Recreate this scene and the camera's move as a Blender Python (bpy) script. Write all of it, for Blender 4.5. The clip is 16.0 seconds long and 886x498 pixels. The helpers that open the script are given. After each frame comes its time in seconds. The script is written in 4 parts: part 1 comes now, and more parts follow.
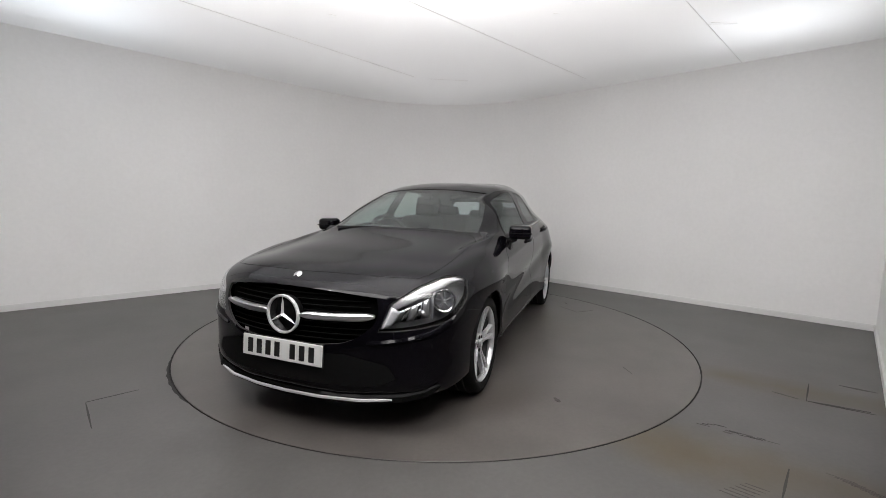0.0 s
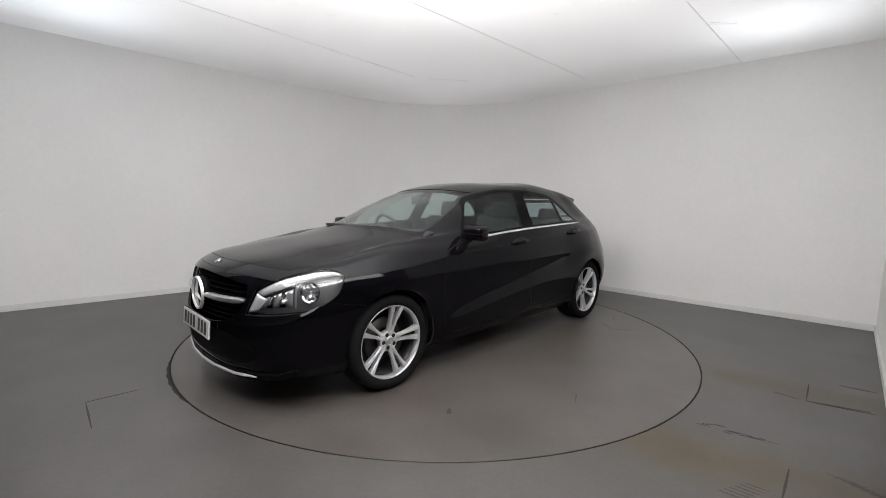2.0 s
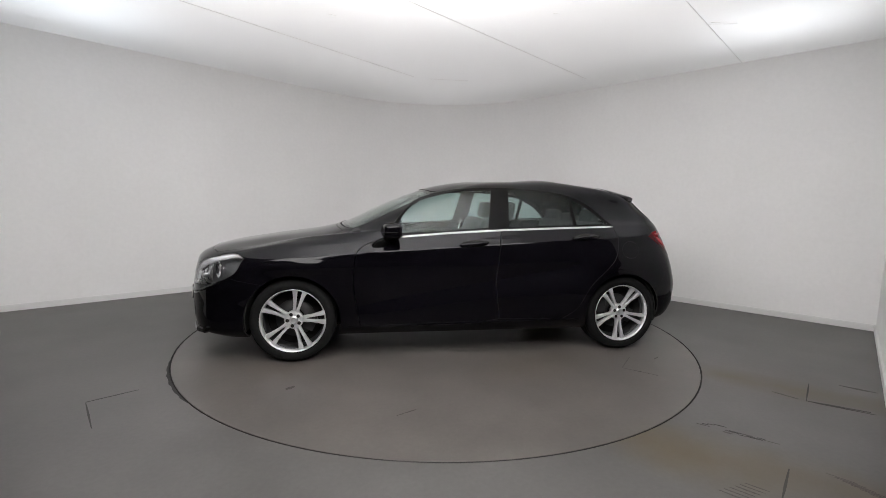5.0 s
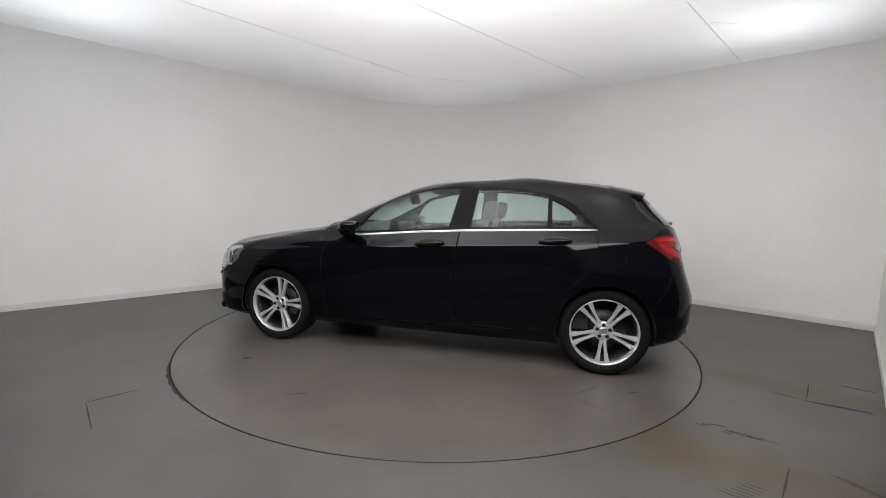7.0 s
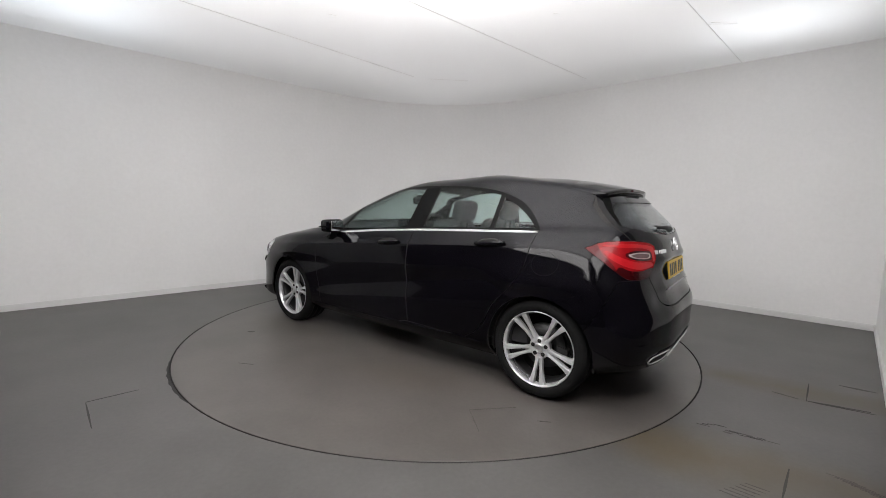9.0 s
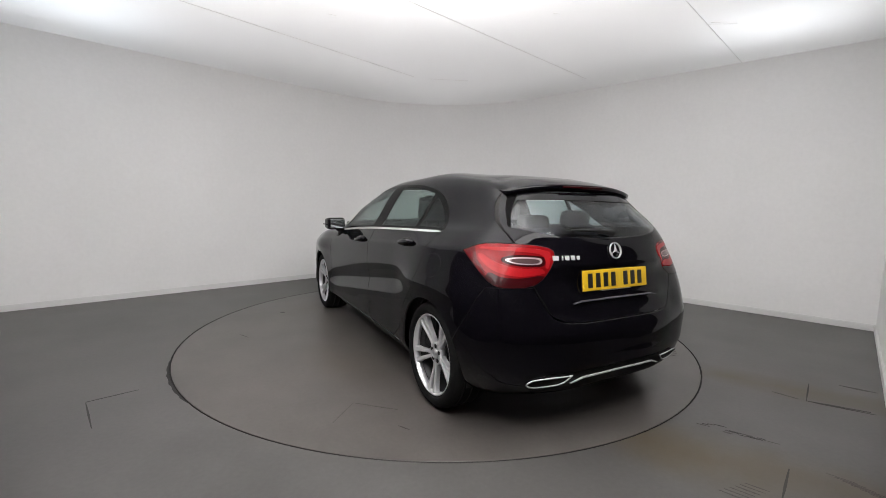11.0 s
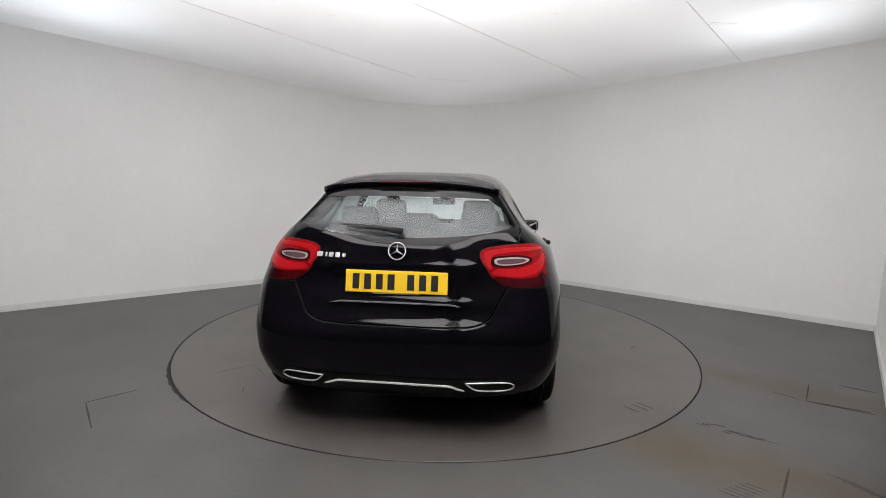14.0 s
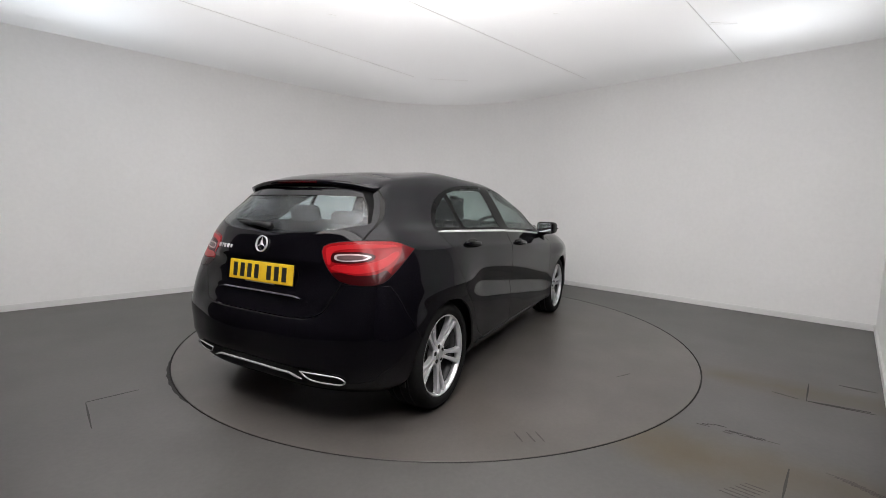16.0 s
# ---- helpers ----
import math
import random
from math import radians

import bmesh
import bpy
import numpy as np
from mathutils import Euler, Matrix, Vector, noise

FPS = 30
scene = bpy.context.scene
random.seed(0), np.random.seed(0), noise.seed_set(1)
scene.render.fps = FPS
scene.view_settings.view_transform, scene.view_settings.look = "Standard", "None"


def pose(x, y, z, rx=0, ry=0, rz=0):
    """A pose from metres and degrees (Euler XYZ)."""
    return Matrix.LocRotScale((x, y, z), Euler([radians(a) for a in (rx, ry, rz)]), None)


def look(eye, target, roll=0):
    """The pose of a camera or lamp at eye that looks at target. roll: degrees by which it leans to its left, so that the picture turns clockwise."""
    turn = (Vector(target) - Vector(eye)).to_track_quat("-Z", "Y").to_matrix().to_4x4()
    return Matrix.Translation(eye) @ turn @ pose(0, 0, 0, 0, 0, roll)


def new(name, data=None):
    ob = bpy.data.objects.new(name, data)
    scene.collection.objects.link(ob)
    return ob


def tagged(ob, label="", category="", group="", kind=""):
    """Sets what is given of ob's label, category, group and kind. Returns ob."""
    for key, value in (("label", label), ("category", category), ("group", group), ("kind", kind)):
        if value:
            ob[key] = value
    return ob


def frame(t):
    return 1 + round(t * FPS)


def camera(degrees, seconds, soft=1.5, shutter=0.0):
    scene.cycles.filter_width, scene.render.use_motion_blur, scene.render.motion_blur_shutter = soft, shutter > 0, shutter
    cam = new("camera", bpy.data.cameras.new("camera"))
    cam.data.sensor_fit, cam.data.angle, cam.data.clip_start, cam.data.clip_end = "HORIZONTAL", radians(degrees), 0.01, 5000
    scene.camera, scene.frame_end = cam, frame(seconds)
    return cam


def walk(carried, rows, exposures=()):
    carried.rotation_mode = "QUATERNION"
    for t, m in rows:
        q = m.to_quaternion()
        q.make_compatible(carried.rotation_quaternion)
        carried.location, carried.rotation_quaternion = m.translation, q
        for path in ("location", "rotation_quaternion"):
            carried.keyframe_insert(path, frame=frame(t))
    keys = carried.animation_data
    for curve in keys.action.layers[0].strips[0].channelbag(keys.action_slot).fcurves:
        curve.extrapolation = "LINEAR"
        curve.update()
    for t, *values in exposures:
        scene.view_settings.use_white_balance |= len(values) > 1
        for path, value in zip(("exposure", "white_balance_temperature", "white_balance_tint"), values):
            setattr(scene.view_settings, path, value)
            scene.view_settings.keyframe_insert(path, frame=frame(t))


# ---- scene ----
# ---- camera ----
cam = camera(92.19, 16.0, soft=0.7)
EYE = (0.0, -4.163, 1.217)
PAN, TILT = radians(0.48), radians(-6.016)
AIM = Vector(EYE) + 5 * Vector((math.sin(PAN) * math.cos(TILT), math.cos(PAN) * math.cos(TILT), math.sin(TILT)))
VIEW = look(EYE, AIM, 1.157)
walk(cam, [(0.0, VIEW), (16.0, VIEW)], exposures=[(0.0, 0.28, 6520, 12), (16.0, 0.28, 6520, 12)])

# ---- light ----
world = bpy.data.worlds.new("studio_dark")
world.use_nodes = True
world.node_tree.nodes["Background"].inputs["Color"].default_value = (0.02, 0.02, 0.02, 1)
world.node_tree.nodes["Background"].inputs["Strength"].default_value = 0.2
scene.world = world

CEIL = 2.94
SKEW = 43.0          # the square room stands on its corner, seen along its diagonal


def lamp_bank(x, y, z, sx, sy, watts, colour=(1.0, 0.985, 0.97), tilt=0.0, turn=SKEW):
    """A bank of tubes in the box above the stretched ceiling, or an added fill light tilted forward out of view."""
    data = bpy.data.lights.new("ceiling_or_fill_lamp", "AREA")
    data.shape, data.size, data.size_y, data.energy, data.color = "RECTANGLE", sx, sy, watts, colour
    ob = new("ceiling_or_fill_lamp", data)
    ob.matrix_world = pose(x, y, z, tilt, 0, turn)
    return ob


lamp_bank(-0.1, -2.60, 3.45, 2.9, 2.9, 335)
lamp_bank(-2.15, -1.45, 3.45, 1.5, 1.5, 30)
lamp_bank(2.10, -1.45, 3.45, 1.5, 1.5, 9)
lamp_bank(-0.1, 0.30, 3.50, 4.7, 4.7, 46)
lamp_bank(-3.35, -0.10, 3.40, 0.9, 0.9, 9, (0.86, 0.94, 1.0))
lamp_bank(3.10, -0.10, 3.40, 0.9, 0.9, 9, (0.95, 0.985, 1.0))
FILL_BOXES = [(0.98, -3.24, 2.56, 45.6), (-1.10, -3.24, 2.56, -45.5)]      # added fill lights high on the near walls, unseen, to brighten the far walls
for bx, by, bz, turn in FILL_BOXES:
    lamp_bank(bx, by, bz, 2.5, 0.62, 31, tilt=66.0, turn=turn)

# ---- materials ----


def material(name, colour, rough=0.5, metal=0.0, coat=0.0, grain=0.0, grain_size=40.0, stain=0.0, stain_size=1.5, bump=0.0,
             bump_size=200.0, ior=1.5, glow=0.0, spec=0.5, coat_rough=0.03, coat_ior=1.5):
    """Principled surface with fine grain, large stains and relief."""
    m = bpy.data.materials.new(name)
    m.use_nodes = True
    nt = m.node_tree
    b = nt.nodes["Principled BSDF"]
    b.inputs["Base Color"].default_value = (*colour, 1)
    b.inputs["Roughness"].default_value = rough
    b.inputs["Metallic"].default_value = metal
    b.inputs["Coat Weight"].default_value = coat
    b.inputs["Coat Roughness"].default_value = coat_rough
    b.inputs["IOR"].default_value = ior
    b.inputs["Coat IOR"].default_value = coat_ior
    b.inputs["Specular IOR Level"].default_value = spec
    if glow:
        b.inputs["Emission Color"].default_value = (*colour, 1)
        b.inputs["Emission Strength"].default_value = glow
    if grain or stain or bump:
        co = nt.nodes.new("ShaderNodeTexCoord")
    if grain or stain:
        fac = None
        for amount, size in ((grain, grain_size), (stain, stain_size)):
            if not amount:
                continue
            n = nt.nodes.new("ShaderNodeTexNoise")
            n.inputs["Scale"].default_value, n.inputs["Detail"].default_value = size, 5
            nt.links.new(co.outputs["Object"], n.inputs["Vector"])
            r = nt.nodes.new("ShaderNodeMapRange")
            r.inputs["From Min"].default_value, r.inputs["From Max"].default_value = 0.3, 0.7
            r.inputs["To Min"].default_value, r.inputs["To Max"].default_value = 1 - amount, 1 + amount
            nt.links.new(n.outputs["Fac"], r.inputs["Value"])
            if fac is None:
                fac = r.outputs["Result"]
            else:
                mul = nt.nodes.new("ShaderNodeMath")
                mul.operation = "MULTIPLY"
                nt.links.new(fac, mul.inputs[0])
                nt.links.new(r.outputs["Result"], mul.inputs[1])
                fac = mul.outputs[0]
        v = nt.nodes.new("ShaderNodeVectorMath")
        v.operation = "SCALE"
        v.inputs[0].default_value = colour
        nt.links.new(fac, v.inputs["Scale"])
        nt.links.new(v.outputs[0], b.inputs["Base Color"])
    if bump:
        n = nt.nodes.new("ShaderNodeTexNoise")
        n.inputs["Scale"].default_value, n.inputs["Detail"].default_value = bump_size, 4
        nt.links.new(co.outputs["Object"], n.inputs["Vector"])
        bp = nt.nodes.new("ShaderNodeBump")
        bp.inputs["Strength"].default_value, bp.inputs["Distance"].default_value = bump, 0.002
        nt.links.new(n.outputs["Fac"], bp.inputs["Height"])
        nt.links.new(bp.outputs["Normal"], b.inputs["Normal"])
    return m


def membrane_material():
    """White stretched fabric: lets the tubes' light through and scatters the room's."""
    m = bpy.data.materials.new("ceiling_fabric")
    m.use_nodes = True
    nt = m.node_tree
    nt.nodes.remove(nt.nodes["Principled BSDF"])
    t, d, mix = nt.nodes.new("ShaderNodeBsdfTranslucent"), nt.nodes.new("ShaderNodeBsdfDiffuse"), nt.nodes.new("ShaderNodeMixShader")
    t.inputs["Color"].default_value = (0.86, 0.87, 0.88, 1)
    d.inputs["Color"].default_value = (0.90, 0.90, 0.895, 1)
    mix.inputs["Fac"].default_value = 0.72
    nt.links.new(t.outputs[0], mix.inputs[1])
    nt.links.new(d.outputs[0], mix.inputs[2])
    nt.links.new(mix.outputs[0], nt.nodes["Material Output"].inputs["Surface"])
    return m


def glass_material(name, tint, gloss=1.0):
    """Thin tinted pane: clear tint under a film that grows mirror-like at grazing angles."""
    m = bpy.data.materials.new(name)
    m.use_nodes = True
    nt = m.node_tree
    nt.nodes.remove(nt.nodes["Principled BSDF"])
    t, gl, mix, lw, pw, mad = (nt.nodes.new("ShaderNode" + k) for k in ("BsdfTransparent", "BsdfGlossy", "MixShader", "LayerWeight", "Math", "Math"))
    t.inputs["Color"].default_value = (*tint, 1)
    gl.inputs["Roughness"].default_value = 0.02
    gl.inputs["Color"].default_value = (gloss, gloss, gloss, 1)
    lw.inputs["Blend"].default_value = 0.5
    pw.operation, mad.operation = "POWER", "MULTIPLY_ADD"
    pw.inputs[1].default_value = 5.0
    mad.inputs[1].default_value, mad.inputs[2].default_value = 0.95, 0.035
    nt.links.new(lw.outputs["Facing"], pw.inputs[0])
    nt.links.new(pw.outputs[0], mad.inputs[0])
    nt.links.new(mad.outputs[0], mix.inputs["Fac"])
    nt.links.new(t.outputs[0], mix.inputs[1])
    nt.links.new(gl.outputs[0], mix.inputs[2])
    nt.links.new(mix.outputs[0], nt.nodes["Material Output"].inputs["Surface"])
    return m


def with_patches(m, patches, tone):
    """Brown stains and patches on a floor: (x, y, length, width, angle, strength) each with a ragged edge."""
    nt = m.node_tree
    b = nt.nodes["Principled BSDF"]
    source = b.inputs["Base Color"].links[0].from_socket
    co, n = nt.nodes.new("ShaderNodeTexCoord"), nt.nodes.new("ShaderNodeTexNoise")
    n.inputs["Scale"].default_value, n.inputs["Detail"].default_value = 3.2, 6
    nt.links.new(co.outputs["Object"], n.inputs["Vector"])
    for x, y, ln, wd, angle, strength in patches:
        mp, gr, mu, rg, mx = (nt.nodes.new("ShaderNode" + k) for k in ("Mapping", "TexGradient", "Math", "MapRange", "MixRGB"))
        mp.vector_type = "TEXTURE"
        mp.inputs["Location"].default_value = (x, y, 0)
        mp.inputs["Rotation"].default_value = (0, 0, radians(angle))
        mp.inputs["Scale"].default_value = (ln, wd, 1)
        gr.gradient_type = "SPHERICAL"
        mu.operation = "MULTIPLY"
        rg.inputs["From Min"].default_value, rg.inputs["From Max"].default_value = 0.08, 0.45
        rg.inputs["To Max"].default_value = strength
        nt.links.new(co.outputs["Object"], mp.inputs["Vector"])
        nt.links.new(mp.outputs[0], gr.inputs["Vector"])
        nt.links.new(gr.outputs["Fac"], mu.inputs[0])
        nt.links.new(n.outputs["Fac"], mu.inputs[1])
        nt.links.new(mu.outputs[0], rg.inputs["Value"])
        nt.links.new(rg.outputs[0], mx.inputs["Fac"])
        nt.links.new(source, mx.inputs["Color1"])
        mx.inputs["Color2"].default_value = (*tone, 1)
        source = mx.outputs[0]
    nt.links.new(source, b.inputs["Base Color"])
    return m


WALL = material("white_wall_paint", (0.878, 0.872, 0.864), 0.6, grain=0.015, grain_size=25, stain=0.02, stain_size=0.8, bump=0.15, bump_size=300)
TRIM = material("white_trim", (0.76, 0.755, 0.745), 0.45, stain=0.03)
FLOOR = material("grey_resin_floor", (0.074, 0.070, 0.067), 0.40, grain=0.07, grain_size=40, stain=0.16, stain_size=1.7, bump=0.05, bump_size=120)
DISC = material("grey_turntable", (0.080, 0.072, 0.066), 0.34, grain=0.06, grain_size=40, stain=0.18, stain_size=2.1, bump=0.05, bump_size=120)
with_patches(FLOOR, [(2.35, -1.30, 1.1, .26, -38, .95), (1.30, -2.15, .60, .42, -30, .85), (1.75, -2.35, .5, .3, -40, .6), (3.0, -1.75, .7, .25, -35, .7)], (0.058, 0.041, 0.017))
with_patches(DISC, [(-.6, 1.1, .8, .35, 20, .45), (.9, -1.2, .6, .4, 60, .35), (1.3, 1.0, .5, .3, -30, .4), (-1.3, -1.0, .7, .3, 45, .35)], (0.060, 0.048, 0.036))
GAP = material("dark_gap", (0.012, 0.011, 0.010), 0.8)
FABRIC = membrane_material()
# for the added near walls: dark so the car's flanks reflect little light
DARK_NEAR = material("dark_near_wall", (0.030, 0.030, 0.032), 0.6, grain=0.06, grain_size=8)
SEAM = material("fabric_seam", (0.80, 0.79, 0.78), 0.8)
SCUFF = material("dark_scuff", (0.022, 0.020, 0.019), 0.7, grain=0.3, grain_size=80)
FAINT = material("faint_scuff", (0.050, 0.046, 0.042), 0.6, grain=0.3, grain_size=80)
GHOST = material("ghost_scuff", (0.064, 0.058, 0.053), 0.45, grain=0.3, grain_size=80)
PLENUM = material("white_plenum", (0.8, 0.8, 0.8), 0.8)
PAINT = material("black_car_paint", (0.0023, 0.0020, 0.0031), 0.40, coat=1.0, coat_rough=0.055, coat_ior=1.30, spec=0.0)
BLACK = material("black_plastic", (0.010, 0.010, 0.010), 0.5, grain=0.1, bump=0.1, spec=0.25)
GLOSS = material("gloss_black_trim", (0.005, 0.005, 0.005), 0.06, spec=0.04)
GRILLE_BLACK = material("grille_black", (0.004, 0.004, 0.004), 0.6, spec=0.03)
RUBBER = material("tyre_rubber", (0.009, 0.009, 0.009), 0.8, grain=0.15, grain_size=60, bump=0.3, spec=0.12)
ALLOY = material("silver_alloy", (0.74, 0.74, 0.75), 0.30, metal=0.60)
BRIGHT = material("bright_trim", (0.80, 0.80, 0.80), 0.22, metal=0.45)
DARKALLOY = material("dull_brake_steel", (0.07, 0.07, 0.07), 0.45, metal=0.7)
# rim alloy made dark, for the shade behind the spokes
BARREL = material("shaded_wheel_barrel", (0.035, 0.035, 0.036), 0.5, metal=0.4)
CHROME = material("chrome", (0.80, 0.80, 0.80), 0.10, metal=1.0)
SATIN = material("satin_silver", (0.66, 0.66, 0.67), 0.30, metal=0.9)


# ---- mesh helpers ----


def mesh_of(name, verts, faces, smooth=False, mat=None):
    me = bpy.data.meshes.new(name)
    me.from_pydata([tuple(v) for v in verts], [], faces)
    me.validate()
    if smooth:
        me.polygons.foreach_set("use_smooth", [True] * len(me.polygons))
    if mat:
        me.materials.append(mat)
    return me


def part(name, bm, mat, parent=None, label="", smooth=False):
    """Links a bmesh or a mesh as one object under its thing."""
    if isinstance(bm, bmesh.types.BMesh):
        me = bpy.data.meshes.new(name)
        bmesh.ops.recalc_face_normals(bm, faces=bm.faces)
        bm.to_mesh(me)
        bm.free()
    else:
        me = bm
    if not me.materials:
        me.materials.append(mat)
    if smooth:
        me.polygons.foreach_set("use_smooth", [True] * len(me.polygons))
    ob = new(name, me)
    ob.parent = parent
    if label:
        tagged(ob, label)
    return ob


def prism(poly, axis, lo, hi):
    """A closed prism of a 2D outline. axis 'y': (x, z) outline, 'x': (y, z) outline, 'z': (x, y) outline."""
    bm = bmesh.new()
    put = {"y": lambda a, b, c: (a, c, b), "x": lambda a, b, c: (c, a, b), "z": lambda a, b, c: (a, b, c)}[axis]
    v0 = [bm.verts.new(put(a, b, lo)) for a, b in poly]
    v1 = [bm.verts.new(put(a, b, hi)) for a, b in poly]
    bm.faces.new(v0), bm.faces.new(v1[::-1])
    for i in range(len(poly)):
        j = (i + 1) % len(poly)
        bm.faces.new((v0[i], v0[j], v1[j], v1[i]))
    bmesh.ops.recalc_face_normals(bm, faces=bm.faces)
    return bm


def box(x0, x1, y0, y1, z0, z1, bevel=0.0, segs=2):
    bm = prism([(x0, y0), (x1, y0), (x1, y1), (x0, y1)], "z", z0, z1)
    if bevel:
        bmesh.ops.bevel(bm, geom=bm.edges[:], offset=bevel, segments=segs, affect="EDGES", profile=0.5)
    return bm


def lathe(profile, segs=48, axis="y", closed=False):
    """Turns (radius, offset) pairs about an axis."""
    bm = bmesh.new()
    rings = []
    for i in range(segs):
        a = 2 * math.pi * i / segs
        c, s = math.cos(a), math.sin(a)
        rings.append([bm.verts.new((r * c, o, r * s) if axis == "y" else (r * c, r * s, o)) for r, o in profile])
    n = len(profile)
    for i in range(segs):
        a, b = rings[i], rings[(i + 1) % segs]
        for k in range(n if closed else n - 1):
            l = (k + 1) % n
            bm.faces.new((a[k], a[l], b[l], b[k]))
    bmesh.ops.remove_doubles(bm, verts=bm.verts, dist=1e-6)
    bmesh.ops.recalc_face_normals(bm, faces=bm.faces)
    return bm


def tube(points, radius, segs=8, closed=False):
    """A round bar along points; radius may be a list."""
    bm = bmesh.new()
    pts = [Vector(p) for p in points]
    n = len(pts)
    rings = []
    for i, p in enumerate(pts):
        d = (pts[(i + 1) % n if closed else min(i + 1, n - 1)] - pts[i - 1 if closed else max(i - 1, 0)]).normalized()
        side = d.cross(Vector((0, 0, 1)))
        side = side.normalized() if side.length > 1e-3 else Vector((1, 0, 0))
        up = side.cross(d)
        r = radius[i] if isinstance(radius, (list, tuple)) else radius
        rings.append([bm.verts.new(p + r * (math.cos(2 * math.pi * k / segs) * side + math.sin(2 * math.pi * k / segs) * up)) for k in range(segs)])
    for i in range(n if closed else n - 1):
        a, b = rings[i], rings[(i + 1) % n]
        for k in range(segs):
            bm.faces.new((a[k], a[(k + 1) % segs], b[(k + 1) % segs], b[k]))
    if not closed:
        bm.faces.new(rings[0][::-1]), bm.faces.new(rings[-1])
    bmesh.ops.recalc_face_normals(bm, faces=bm.faces)
    return bm


def merge(*bms):
    """Joins bmeshes into the first."""
    first = bms[0]
    for other in bms[1:]:
        me = bpy.data.meshes.new("joined")
        other.to_mesh(me)
        other.free()
        first.from_mesh(me)
        bpy.data.meshes.remove(me)
    return first


def moved(bm, m):
    bmesh.ops.transform(bm, matrix=m, verts=bm.verts)
    if m.determinant() < 0:
        bmesh.ops.reverse_faces(bm, faces=bm.faces)
    return bm


# ---- the studio ----
APEX, LEFT, RIGHT, NEAR = Vector((-0.088, 4.376)), Vector((-4.70, 0.12)), Vector((4.51, 0.09)), Vector((-0.06, -4.60))


def back_wall_line(radius=2.35, steps=28):
    """Plan of the two far walls with the large round corner between them."""
    a, b = (LEFT - APEX).normalized(), (RIGHT - APEX).normalized()
    half = a.angle(b) / 2
    t = radius / math.tan(half)
    centre = APEX + (a + b).normalized() * (radius / math.sin(half))
    p0, p1 = APEX + a * t, APEX + b * t
    a0, a1 = math.atan2(p0.y - centre.y, p0.x - centre.x), math.atan2(p1.y - centre.y, p1.x - centre.x)
    arc = [centre + radius * Vector((math.cos(a0 + (a1 - a0) * i / steps), math.sin(a0 + (a1 - a0) * i / steps))) for i in range(steps + 1)]
    return [LEFT] + arc + [RIGHT]


def ribbon(line, out, z0, z1):
    """An upright slab along a plan line; out: thickness to its left (positive) or right."""
    bm = bmesh.new()
    n = len(line)
    off = []
    for i in range(n):
        d = (line[min(i + 1, n - 1)] - line[max(i - 1, 0)]).normalized()
        off.append(line[i] + out * Vector((-d.y, d.x)))
    rows = [[bm.verts.new((p.x, p.y, z)) for p in pts] for pts, z in ((line, z0), (line, z1), (off, z1), (off, z0))]
    for k in range(4):
        a, b = rows[k], rows[(k + 1) % 4]
        for i in range(n - 1):
            bm.faces.new((a[i], a[i + 1], b[i + 1], b[i]))
    bm.faces.new([r[0] for r in rows]), bm.faces.new([r[-1] for r in rows][::-1])
    bmesh.ops.recalc_face_normals(bm, faces=bm.faces)
    return bm


TABLE_R = 2.258
EDGE_A, EDGE_B = 207.0, 229.0


